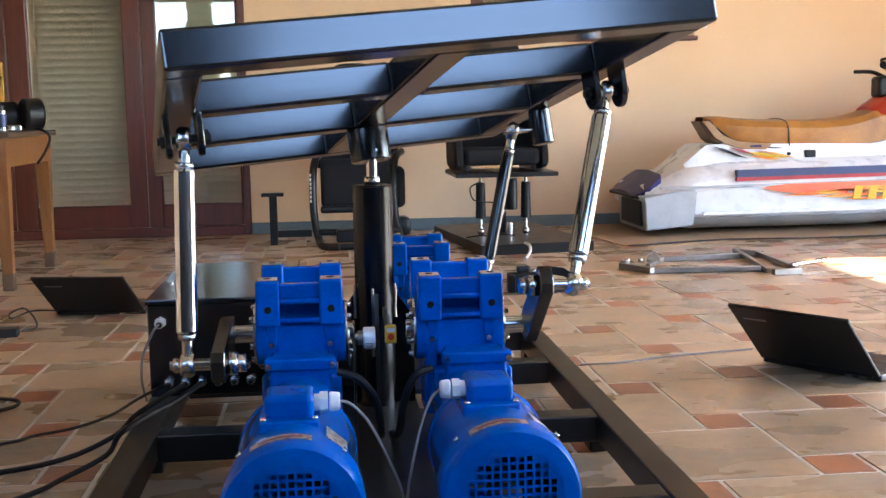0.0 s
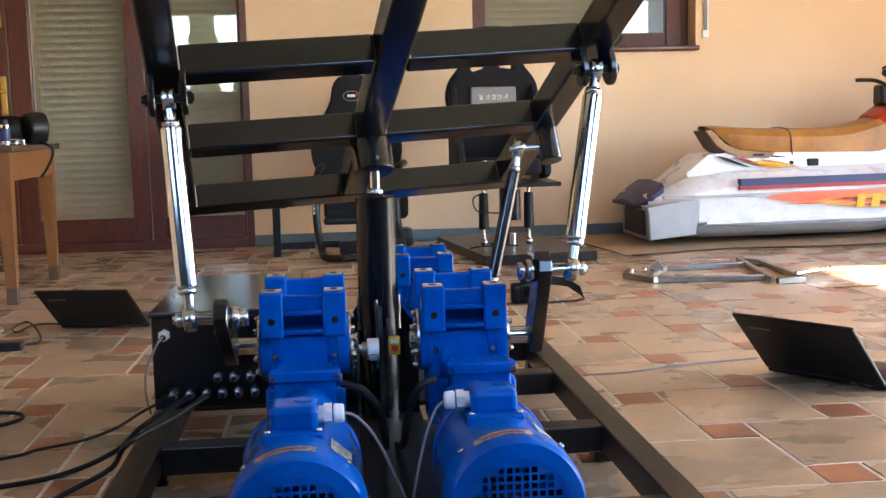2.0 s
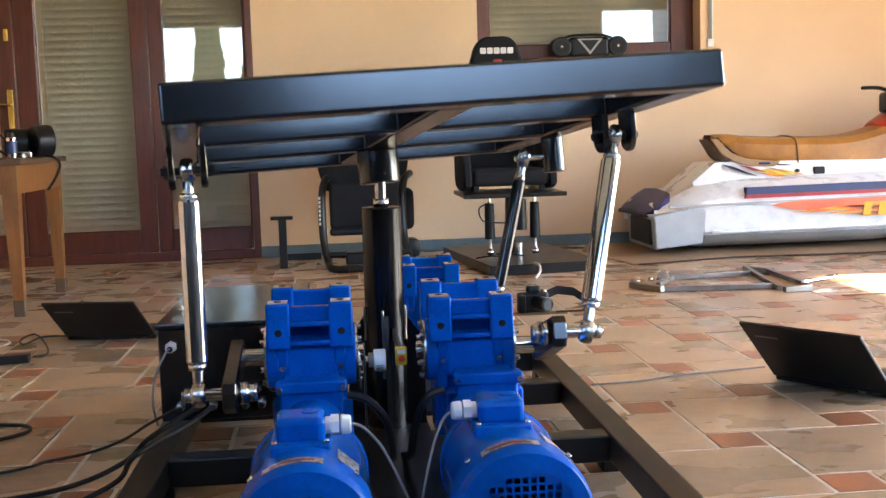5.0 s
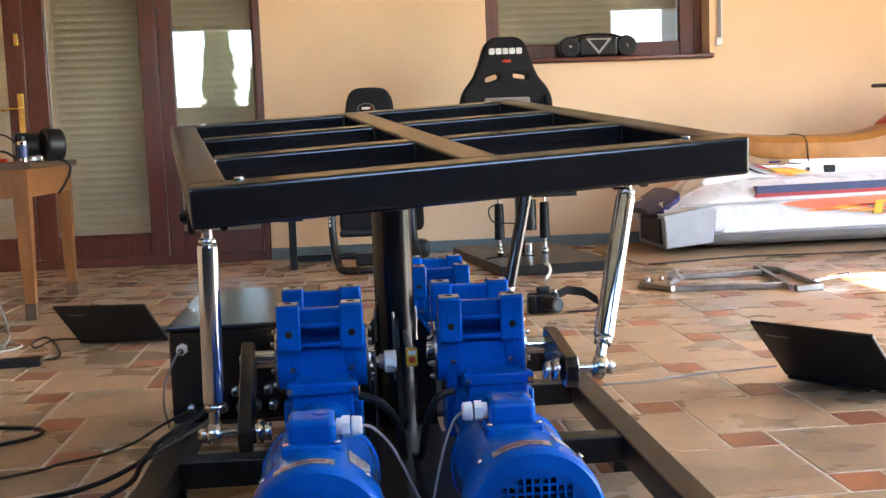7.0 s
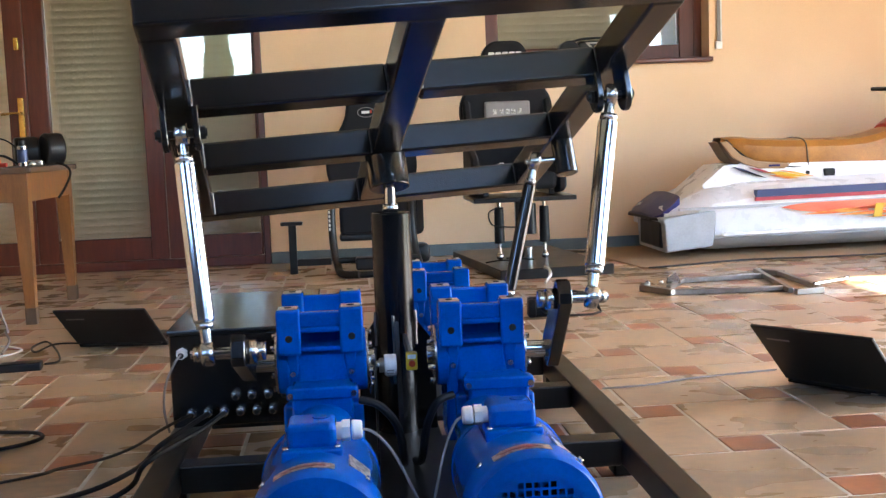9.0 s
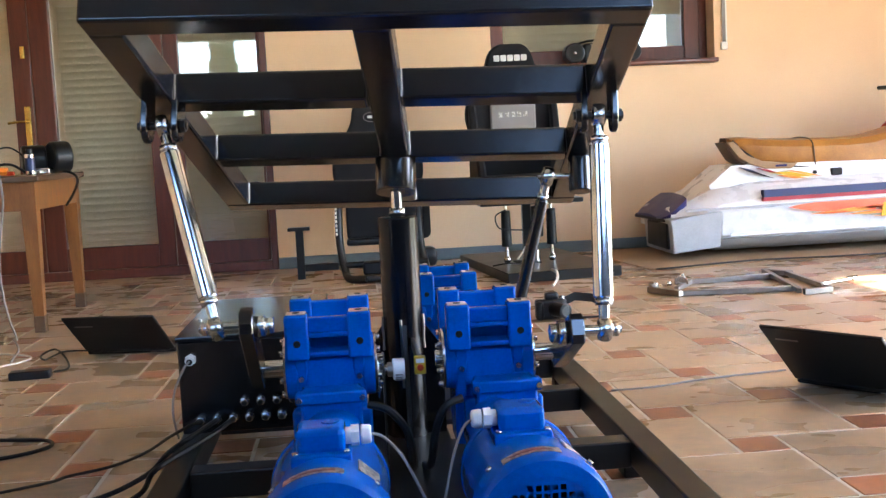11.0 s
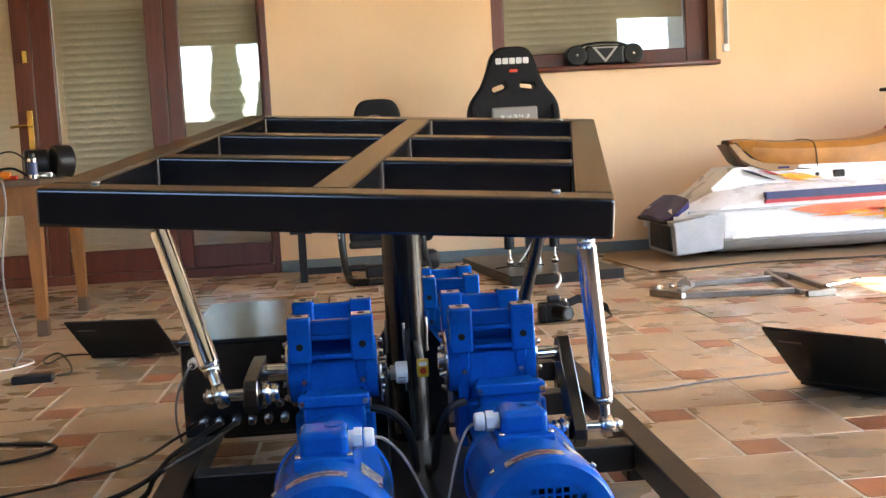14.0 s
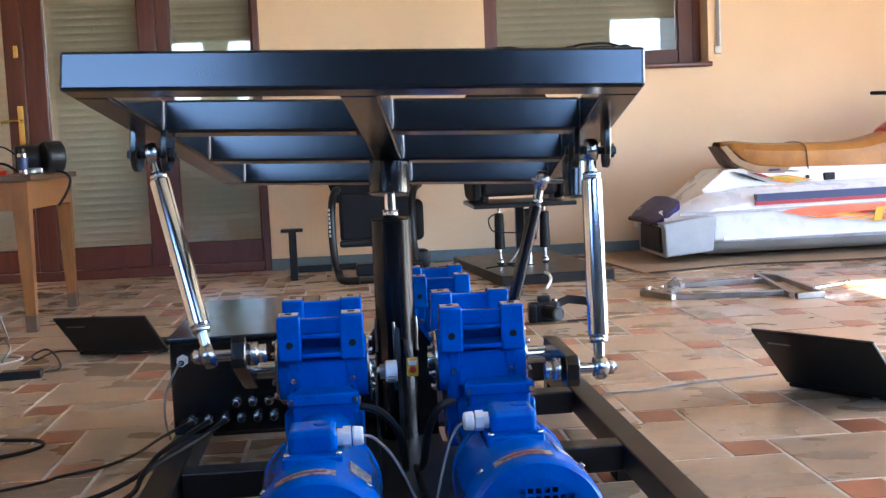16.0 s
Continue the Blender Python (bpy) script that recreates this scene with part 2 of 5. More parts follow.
def wall_back():
    bm = B()
    y0, y1, top = WALL_Y, WALL_Y + 0.36, 2.7
    # stretches of wall round the doors and the two windows
    for x0, x1, z0, z1 in ((-3.6, -2.95, -0.1, top), (-2.95, -0.5, 2.25, top), (-0.5, 0.93, -0.1, top), (0.93, 2.40, -0.1, 1.19),
                           (0.93, 2.40, 2.25, top), (2.40, 3.72, -0.1, top), (3.72, 5.2, -0.1, 1.19), (3.72, 5.2, 2.25, top)):
        box(bm, (x0, y0, z0), (x1, y1, z1))
    structure("wall_north", bm, PLASTER, "peach-painted plaster wall behind the porch", "wall")


wall_back()
structure("wall_west", one(box, (-3.9, -0.40, -0.1), (-3.6, 7.36, 2.7)), PLASTER, "peach-painted plaster side wall", "wall")


def wall_east():
    bm = B()
    # added out of view; the opening's edges set the sun patch and side light
    for y0, y1, z0, z1 in ((5.0, 7.36, -0.1, 2.7), (0.8, 5.0, 2.66, 2.7), (-0.4, 0.8, -0.1, 2.7)):
        box(bm, (5.2, y0, z0), (5.5, y1, z1))
    structure("wall_east", bm, PLASTER, "unseen peach plaster wall, added with a wide opening to shape the sunlight", "wall")


wall_east()
structure("ceiling", one(box, (-3.9, -0.40, 2.7), (5.5, 7.36, 2.85)), CEILPAINT, "white painted porch ceiling", "ceiling")


def wall_front():
    bm = B()
    # wide openings over a parapet, unseen behind the viewer
    # middle pier and dark colour are added to dim reflections in the rig
    for x0, x1, z0, z1 in ((-3.9, -2.3, -0.1, 2.7), (-2.3, 0.42, 2.22, 2.7), (0.42, 2.02, 2.58, 2.7), (-2.3, 2.02, -0.1, 1.24), (-0.75, 0.42, 1.24, 2.22), (2.02, 3.62, -0.1, 2.7), (3.62, 5.2, 2.36, 2.7), (3.62, 5.2, -0.1, 1.3)):
        box(bm, (x0, -0.40, z0), (x1, -0.15, z1))
    structure("wall_south", bm, SLATE, "unseen dark parapet with wide openings at the porch front, added to shape light and reflections", "wall")


wall_front()
structure("baseboard", one(box, (-0.5, WALL_Y - 0.014, 0.0), (5.2, WALL_Y - 0.001, 0.075), 0.003), SKIRT, "blue-grey tiled skirting at the wall foot", "skirting")


def blind(parent_name, x0, x1, z0, z1, y):
    bl = thing(parent_name, ((x0 + x1) / 2, y, z0), "closed beige slatted roller blind behind the glass", "blind", "roller blinds")
    half, pitch = (x1 - x0) / 2, 0.047
    bm = B()
    prism(bm, [(-0.004, 0.0), (0.003, 0.0), (0.0045, 0.012), (0.005, 0.024), (0.0045, 0.036), (0.003, 0.0468), (-0.004, 0.0468)][::-1], 0, -half, half)
    for v in bm.verts:
        v.co.y = -v.co.y
    me = finish("slat", bm, BLIND)
    k = 0
    while k * pitch < z1 - z0:
        s = new("slat", me)
        s.parent, s.location = bl, (0, 0, k * pitch)
        k += 1


def pane(name, x0, x1, z0, z1, y, parent):
    ob = part(name, one(box, (x0, y, z0), (x1, y + 0.006, z1)), GLASS, parent, "clear reflecting glass pane")
    ob.visible_shadow = False
    # second pane added to double the glass's reflection
    inner = part("inner_pane", one(box, (x0, y + 0.016, z0), (x1, y + 0.021, z1)), GLASS, ob)
    inner.visible_shadow = False
    return ob


def doors():
    d = tagged(new("door_1"), "mahogany-stained glazed double porch door, closed", "door", kind="structure")
    y0, y1 = WALL_Y - 0.002, WALL_Y + 0.07
    top = 2.2
    def bar(name, x0, x1, z0, z1, dy=0.0):
        part(name, one(box, (x0, y0 + dy, z0), (x1, y1, z1), 0.006, 2), MAHOGANY, d)
    bar("frame", -2.95, -2.86, 0.0, 2.25)
    bar("frame", -0.545, -0.502, 0.0, 2.25)
    bar("frame", -2.86, -0.545, 2.13, 2.25)
    bar("threshold", -2.86, -0.545, 0.0, 0.06, 0.004)
    # two leaves and a fixed side light
    for x0, x1, l, r in ((-2.86, -1.955, 0.11, 0.115), (-1.95, -1.145, 0.125, 0.108), (-1.14, -0.548, 0.09, 0.012)):
        bar("stile", x0, x0 + l, 0.062, 2.128, 0.012)
        bar("stile", x1 - r, x1, 0.062, 2.128, 0.012)
        bar("rail", x0 + l, x1 - r, 0.062, 0.205, 0.014)
        bar("rail", x0 + l, x1 - r, 2.03, 2.128, 0.014)
        pane("pane", x0 + l - 0.004, x1 - r + 0.004, 0.200, 2.034, y0 + 0.035, d)
    h = part("door_handle", one(box, (-2.012, y0 - 0.002, 0.86), (-1.972, y0 + 0.012, 1.11), 0.006, 2), BRASS, d, "brass lever handle on a long plate")
    bm = B()
    rod(bm, (-1.992, y0, 1.015), (-1.992, y0 - 0.05, 1.015), 0.009)
    tube(bm, [(-1.992, y0 - 0.045, 1.015), (-2.03, y0 - 0.05, 1.015), (-2.10, y0 - 0.048, 1.008)], 0.008)
    part("lever", bm, BRASS, h)
    part("lock_plate", one(box, (-2.01, y0 - 0.002, 1.40), (-1.978, y0 + 0.012, 1.48), 0.006, 2), BRASS, d)
    blind("roller_blind", -2.76, -2.06, 0.19, 2.05, y1 + 0.05)
    blind("roller_blind", -1.835, -1.23, 0.19, 2.05, y1 + 0.05)
    blind("roller_blind", -1.06, -0.55, 0.19, 2.05, y1 + 0.05)


doors()
structure("floor_inside", one(box, (-3.6, 7.36, -0.16), (5.2, 7.6, -0.01)), GROUT, "floor edge behind the doors", "floor")
structure("wall_inside", one(box, (-3.6, 7.6, -0.1), (5.2, 7.7, 2.7)), CEILPAINT, "plain wall behind the openings", "wall")


def window(name, x0, x1):
    w = tagged(new(name), "mahogany-stained window with a lowered beige blind", "window", kind="structure")
    y = WALL_Y + 0.13
    for a, b, c, d in ((x0, x0 + 0.10, 1.215, 2.25), (x1 - 0.16, x1 - 0.055, 1.215, 2.25), (x0 + 0.10, x1 - 0.16, 1.215, 1.32), (x0 + 0.10, x1 - 0.16, 2.15, 2.25)):
        part("window_frame", one(box, (a, y, c), (b, y + 0.07, d), 0.008, 2), MAHOGANY, w)
    part("window_frame", one(box, (x1 - 0.055, y + 0.02, 1.215), (x1, y + 0.08, 2.25), 0.004), MAHOGANY, w)
    pane("pane", x0 + 0.095, x1 - 0.155, 1.315, 2.16, y + 0.035, w)
    part("window_sill", one(box, (x0 + 0.002, WALL_Y - 0.05, 1.192), (x1 + 0.012, WALL_Y - 0.0005, 1.222), 0.005), MAHOGANY, w)
    part("window_sill", one(box, (x0 + 0.002, WALL_Y, 1.192), (x1 - 0.002, y + 0.07, 1.214), 0.002), MAHOGANY, w)
    blind("roller_blind", x0 + 0.08, x1 - 0.15, 1.30, 2.2, y + 0.11)


window("window_1", 0.93, 2.40)
window("window_2", 3.72, 5.2)


def shutter_strap():
    s = thing("shutter_strap", (2.462, WALL_Y, 1.28), "grey roller-shutter strap with a white guide on the wall", "strap")
    part("guide", one(box, (-0.022, -0.02, -0.01), (0.022, -0.0005, 0.04), 0.005, 2), WHITE, s)
    part("belt", one(box, (-0.011, -0.012, 0.04), (0.011, -0.009, 0.9)), GREYFAB, s)
    part("belt_back", one(box, (0.013, -0.008, 0.04), (0.022, -0.004, 0.9)), WHITE, s)


shutter_strap()

# ---- the motion rig ----
JOINT = Vector((0.0927, 2.38, 0.651))          # where the top frame pivots
RAIL_T, RAIL_B = 0.108, 0.048


def rig_base():
    r = thing("rig_base", (0.0927, 2.35, 0.0), "black welded steel base frame with a round centre post", "rig frame")
    ox, oy = 0.0927, 2.35
    def beam(name, lo, hi):
        part(name, one(box, (lo[0] - ox, lo[1] - oy, lo[2]), (hi[0] - ox, hi[1] - oy, hi[2]), 0.004, 2), BLACK_MATT, r)
    beam("side_rail", (-0.426, 1.20, RAIL_B), (-0.366, 3.16, RAIL_T))
    beam("side_rail", (0.551, 1.20, RAIL_B), (0.611, 3.16, RAIL_T))
    for y in (1.20, 1.70, 2.19, 2.70, 3.10):
        beam("cross_beam", (-0.3655, y, RAIL_B), (0.5505, y + 0.06, RAIL_T - 0.002))
    for x in (-0.426, 0.551):
        for y in (1.24, 2.27, 3.08):
            beam("foot", (x + 0.002, y, 0.0), (x + 0.058, y + 0.06, RAIL_B))
    # plates that carry the gear motors; the front one widened to blacken shaded floor
    beam("mounting_plate", (-0.155, 1.26, RAIL_T - 0.0015), (0.335, 2.262, RAIL_T + 0.012))
    beam("mounting_plate", (0.10, 2.42, RAIL_T), (0.32, 2.76, RAIL_T + 0.012))
    beam("post_plate", (ox - 0.09, 2.27, RAIL_T - 0.05), (ox + 0.09, 2.50, RAIL_T - 0.002))
    px, py = 0.0, JOINT.y - oy
    part("post", one(rod, (px, py, RAIL_T - 0.01), (px, py, 0.594), 0.0435, n=40, bev=0.004), POSTPAINT, r, "round black centre post")
    bm = B()
    for sx in (-1, 1):
        prism(bm, [(sx * 0.042, 0.10), (sx * 0.085, 0.10), (sx * 0.085, 0.30), (sx * 0.042, 0.36)], 1, py - 0.006, py + 0.006)
    part("gusset", bm, BLACK, r)
    bm = B()
    prism(bm, [(py - 0.13, 0.10), (py - 0.042, 0.10), (py - 0.042, 0.36), (py - 0.06, 0.36)], 0, -0.005, 0.005)
    part("gusset", bm, BLACK, r)
    for sx in (-1, 1):
        part("weld_seam", one(tube, [(sx * 0.044, py - 0.010, 0.375), (sx * 0.0455, py - 0.012, 0.35), (sx * 0.044, py - 0.010, 0.325), (sx * 0.045, py - 0.011, 0.30)], 0.0028, n=6), RAWSTEEL, r)
    part("weld_seam", one(tube, [(-0.007, py - 0.046, 0.37), (-0.006, py - 0.047, 0.30), (-0.007, py - 0.046, 0.22)], 0.003, n=6), RAWSTEEL, r, "bright weld bead")
    part("stud", one(rod, (px, py, 0.59), (px, py, 0.66), 0.012), CHROME, r, "bright threaded stud")
    part("lock_nut", one(rod, (px, py, 0.594), (px, py, 0.612), 0.019, n=6), ZINC, r)
    return r


rig_base()


def gear_motor(at, s, front, side, back=False, name_label="", shift=0.0, box_y=1.525):
    """A worm gear box with a flanged motor; at: the centre of its output shaft. side: +1 crank to the right. back: motor away from the viewer. shift: the input block's offset; box_y: the terminal box's near face."""
    g = thing("gear_motor", at, name_label, "gear motor", "gear motors of the rig")
    f = -1 if not back else 1                     # the motor's way along y
    ax = -0.117 * s                               # motor axis below the shaft
    hw = 0.078 * s
    yc = 0.04
    # housing: barrel over the worm wheel, side cheeks, four corner lugs, ribs
    bm = B()
    rod(bm, (-hw * 0.86, yc, 0), (hw * 0.86, yc, 0), 0.068 * s, n=36, bev=0.006)
    box(bm, (-0.056 * s, yc - 0.075 * s, -0.16 * s), (0.056 * s, yc + 0.09 * s, 0.03 * s), 0.012, 2)
    part("gear_housing", bm, BLUE, g, "cast blue-painted gear housing")
    for sx in (-1, 1):
        bm = B()
        pts = [(yc - 0.105 * s, 0.03 * s), (yc - 0.105 * s, 0.06 * s), (yc + 0.11 * s, 0.06 * s), (yc + 0.11 * s, 0.03 * s), (yc + 0.07 * s, -0.06 * s), (yc + 0.04 * s, -0.17 * s),
               (yc - 0.05 * s, -0.17 * s), (yc - 0.08 * s, -0.07 * s)]
        a, b = sorted((sx * 0.042 * s, sx * 0.066 * s))
        prism(bm, pts, 0, a, b, 0.004)
        part("cheek", bm, BLUE, g)
        for y0, dz in ((yc - 0.118 * s, 0.0), (yc + 0.072 * s, 0.004)):
            bm = B()
            x0, x1 = sorted((sx * 0.036 * s, sx * 0.080 * s))
            box(bm, (x0, y0, 0.026 * s), (x1, y0 + 0.044 * s, 0.112 * s + dz), 0.005, 2)
            lug = part("lug", bm, BLUE, g)
            part("machined_pad", one(box, (x0 + 0.004, y0 + 0.004, 0.112 * s + dz), (x1 - 0.004, y0 + 0.040 * s, 0.1135 * s + dz)), PAD, lug, "unpainted pad")
            # black discs stand for the shade inside the bolt holes
            part("bolt_hole_shade", one(rod, ((x0 + x1) / 2, y0 + 0.02 * s, 0.1135 * s + dz), ((x0 + x1) / 2, y0 + 0.02 * s, 0.115 * s + dz), 0.007 * s, n=12), RUBBER, lug)
            part("bolt_hole_shade", one(rod, ((x0 + x1) / 2, y0 - 0.001, 0.058 * s), ((x0 + x1) / 2, y0 + 0.002, 0.058 * s), 0.0068 * s, n=14), RUBBER, lug)
    for z, d in ((0.072, 0.112), (0.036, 0.112)):
        part("rib", one(box, (-0.045 * s, yc - d * s, (z - 0.005) * s), (0.045 * s, yc - 0.02 * s, (z + 0.004) * s), 0.002), BLUE, g)
    # upright webs between the lugs, front and rear, open from above
    part("web", one(box, (-0.045 * s, yc - 0.100 * s, 0.074 * s), (0.045 * s, yc - 0.080 * s, 0.103 * s), 0.004, 2), BLUE, g)
    part("web", one(box, (-0.045 * s, yc + 0.080 * s, 0.040 * s), (0.045 * s, yc + 0.096 * s, 0.110 * s), 0.004, 2), BLUE, g)
    part("cradle", one(box, (-0.050 * s, yc - 0.096 * s, -0.045 * s), (0.050 * s, yc - 0.02 * s, 0.030 * s), 0.010, 2), BLUE, g)
    # side flanges round the output shaft, with bolts
    for sx in (-1, 1):
        part("side_cover", one(rod, (sx * 0.060 * s, 0, 0), (sx * 0.084 * s, 0, 0), 0.060 * s, n=32, bev=0.004), BLUE, g)
        part("seal_plate", one(rod, (sx * 0.0835 * s, 0, 0), (sx * 0.0875 * s, 0, 0), 0.0585 * s, n=32), ZINC, g, "bright ring round the shaft")
        ring = [(0.05 * s * math.cos(k * math.pi / 3 + 0.3), 0.05 * s * math.sin(k * math.pi / 3 + 0.3)) for k in range(6)]
        studs("cover_bolt", [((sx * 0.087 * s, y, z), (sx * 0.095 * s, y, z)) for y, z in ring], 0.0055 * s, 6, ZINC, g)
    # output shaft and its sleeve
    xs = side * 0.14
    part("output_shaft", one(rod, (-side * 0.10 * s, 0, 0), (xs, 0, 0), 0.0165 * s, n=24, bev=0.002), CHROME, g, "bright steel output shaft")
    # lower input block, flange
    bx = shift
    y0, y1 = sorted((f * 0.03, f * 0.128))
    part("input_block", one(box, (bx - 0.056 * s, y0, ax - 0.06 * s), (bx + 0.056 * s, y1, ax + 0.090 * s), 0.006, 2), BLUE, g)
    rear = 1.70 - at[1] if not back else 0.20
    y0, y1 = sorted((f * 0.12, rear + f * 0.01))
    part("adapter", one(rod, (0, y0, ax), (0, y1, ax), 0.062 * s, n=32), BLUE, g)
    y0, y1 = sorted((f * 0.105, f * 0.136))
    part("flange", one(box, (bx - 0.064 * s, y0, ax + 0.072 * s), (bx + 0.064 * s, y1, ax + 0.094 * s), 0.004, 2), BLUE, g)
    part("side_rib", one(box, (bx - 0.074 * s, f * 0.06 - 0.02, ax - 0.06 * s), (bx + 0.074 * s, f * 0.06 + 0.02, ax + 0.05 * s), 0.006, 2), BLUE, g)
    studs("flange_bolt", [((bx + sx * 0.057 * s, f * 0.135, ax + 0.082 * s), (bx + sx * 0.057 * s, f * 0.143, ax + 0.082 * s)) for sx in (-1, 1)], 0.0055, 8, ZINC, g)
    studs("housing_bolt", [((sx * 0.054 * s, yc - 0.095 * s, -0.012 * s), (sx * 0.054 * s, yc - 0.103 * s, -0.012 * s)) for sx in (-1, 1)], 0.0055, 8, ZINC, g)
    # motor body with cooling fins, end shields, fan cover
    yb0, yb1 = rear, front + (-f) * 0.062
    bm = B()
    rod(bm, (0, yb0, ax), (0, yb1, ax), 0.092 * s, n=48)
    part("motor_body", bm, BLUE, g, "blue round motor body")
    bm = B()
    rod(bm, (0, yb0, ax), (0, yb0 + f * 0.02, ax), 0.094 * s, n=48, bev=0.003)
    part("end_shield", bm, BLUE, g)
    rf = 0.100 * s
    bm = B()
    seg = 56
    prof = [(rf * 0.96, yb1 - f * 0.004), (rf, yb1), (rf, front - f * 0.02), (rf * 0.985, front - f * 0.008), (rf * 0.94, front), (rf * 0.76, front + f * 0.004)]
    rings = [[(r * math.cos(2 * math.pi * k / seg), y, ax + r * math.sin(2 * math.pi * k / seg)) for k in range(seg)] for r, y in prof]
    loft(bm, rings, caps=False)
    cover = part("fan_cover", bm, BLUE, g, "blue pressed fan cover with square holes")
    # the grid of square holes: bars crossing in the round front
    bm = B()
    R0, cell, barw = rf * 0.775, 0.0114 * s, 0.0034 * s
    hole = rf * 0.735
    rings = [[(r * math.cos(2 * math.pi * k / seg), y, ax + r * math.sin(2 * math.pi * k / seg)) for k in range(seg)]
             for r, y in ((R0, front + f * 0.0042), (hole, front + f * 0.005), (hole, front + f * 0.002), (R0, front + f * 0.001))]
    loft(bm, rings, caps=False)
    n = int(R0 / cell) + 1
    a, b = sorted((front + f * 0.0018, front + f * 0.0048))
    c, d = sorted((front + f * 0.0020, front + f * 0.0046))
    for i in range(-n, n + 1):
        w = (i + 0.5) * cell
        if abs(w) < hole:
            half = math.sqrt(R0 * R0 - w * w) - 0.002
            box(bm, (w - barw / 2, a, ax - half), (w + barw / 2, b, ax + half))
            box(bm, (-half, c, ax + w - barw / 2), (half, d, ax + w + barw / 2))
        for j in range(-n, n + 1):
            # squares at the rim are left whole
            near, far = math.hypot(max(abs(i) - 0.5, 0), max(abs(j) - 0.5, 0)) * cell, math.hypot(abs(i) + 0.5, abs(j) + 0.5) * cell
            if near < hole and far > hole:
                pts = []
                for u, v in ((-0.5, -0.5), (0.5, -0.5), (0.5, 0.5), (-0.5, 0.5)):
                    x, z = (i + u) * cell, (j + v) * cell
                    t = min(1.0, R0 / math.hypot(x, z))
                    pts.append((x * t, ax + z * t))
                prism(bm, pts, 1, *sorted((front + f * 0.0022, front + f * 0.0042)))
    part("grille", bm, BLUE, cover)
    fan = part("fan", one(rod, (0, front - f * 0.022, ax), (0, front - f * 0.05, ax), 0.03 * s, n=20), PLASTIC, g, "black fan wheel behind the holes")
    for k in range(8):
        m = Matrix.Translation((0, front - f * 0.05, ax)) @ Matrix.Rotation(k * math.pi / 4, 4, "Y") @ Matrix.Rotation(0.5, 4, "X")
        part("blade", one(box, (0.025 * s, -0.014, -0.0015), (rf * 0.85, 0.014, 0.0015), m=m), PLASTIC, fan)
    part("shaft_end", one(rod, (0, front - f * 0.012, ax), (0, front - f * 0.022, ax), 0.016 * s, n=16), RAWSTEEL, cover)
    arms = [math.pi / 4 + k * math.pi / 2 for k in range(4)]
    studs("cover_screw", [((rf * math.cos(a) * 0.99, yb1 + f * 0.012, ax + rf * math.sin(a) * 0.99), (rf * math.cos(a) * 1.045, yb1 + f * 0.012, ax + rf * math.sin(a) * 1.045)) for a in arms],
          0.0048, 8, ZINC, cover)
    # terminal box with gland on its inner side
    if not back:
        ty0, ty1 = box_y - at[1], box_y + 0.125 - at[1]
        t = part("terminal_box", one(box, (-0.050, ty0, ax + 0.050), (0.038, ty1, ax + 0.095), 0.004, 2), BLUE, g, "blue terminal box with screwed lid")
        bm = B()
        box(bm, (-0.042, ty0 + 0.016, ax + 0.090), (0.030, ty0 + 0.085, ax + 0.129), 0.010, 3)
        part("lid", bm, BLUE, t)
        part("lid_boss", one(rod, (0.008, ty0 + 0.055, ax + 0.128), (0.008, ty0 + 0.055, ax + 0.131), 0.013, n=20), BLUE, t)
        studs("lid_screw", [((sx * 0.037 - 0.006, yy, ax + 0.094), (sx * 0.037 - 0.006, yy, ax + 0.099)) for sx in (-1, 1) for yy in (ty0 + 0.009, ty1 - 0.010)], 0.0045, 8, ZINC, t)
        gx = (0.030 if side < 0 else -0.042)
        gy, gz = ty0 + 0.045, ax + 0.110
        bm = B()
        rod(bm, (gx, gy, gz), (gx - side * 0.010, gy, gz), 0.0125, n=16)
        rod(bm, (gx - side * 0.008, gy, gz), (gx - side * 0.020, gy, gz), 0.0160, n=6)
        rod(bm, (gx - side * 0.022, gy, gz), (gx - side * 0.038, gy, gz), 0.0150, 0.0135, n=16, bev=0.003)
        part("cable_gland", bm, WHITE, t, "white nylon cable gland")
        # type plate on the motor's shoulder, printed strip on the fan cover's top
        m = Matrix.Translation((0, 0, ax)) @ Matrix.Rotation(radians(42), 4, "Y")
        bm = B()
        box(bm, (-0.02, front + 0.088, 0.0915), (0.018, front + 0.138, 0.0935), m=m)
        part("type_plate", bm, SILVERLABEL, g, "aluminium type plate")
        bm = B()
        def strip(lo, hi, d0, d1, ya, yb):
            bm = B()
            loft(bm, [[((rf + d) * math.sin(a), yy, ax + (rf + d) * math.cos(a)) for d, yy in ((d0, ya), (d1, ya), (d1, yb), (d0, yb))]
                      for a in [radians(lo + (hi - lo) * k / 12) for k in range(13)]])
            return bm
        part("printed_strip", strip(-33, 16, 0.0003, 0.0010, front + 0.024, front + 0.046), SILVERLABEL, cover)
        part("strip_field", strip(-26, 9, 0.0011, 0.0014, front + 0.031, front + 0.037), DARKRED, cover)
    return g


LEFT_AT, RIGHT_AT, REAR_AT = Vector((-0.062, 2.068, 0.334)), Vector((0.2385, 2.068, 0.334)), Vector((0.205, 2.545, 0.352))
motor_left = gear_motor(LEFT_AT, 1.0, 1.400 - LEFT_AT.y, -1, name_label="blue worm gear motor with fan cover, bolted to the black base")
motor_right = gear_motor(RIGHT_AT, 1.0, 1.425 - RIGHT_AT.y, 1, name_label="blue worm gear motor with fan cover, bolted to the black base", shift=0.022, box_y=1.568)
motor_rear = gear_motor(REAR_AT, 0.86, 0.56, 1, back=True, name_label="smaller blue worm gear motor behind the centre post")


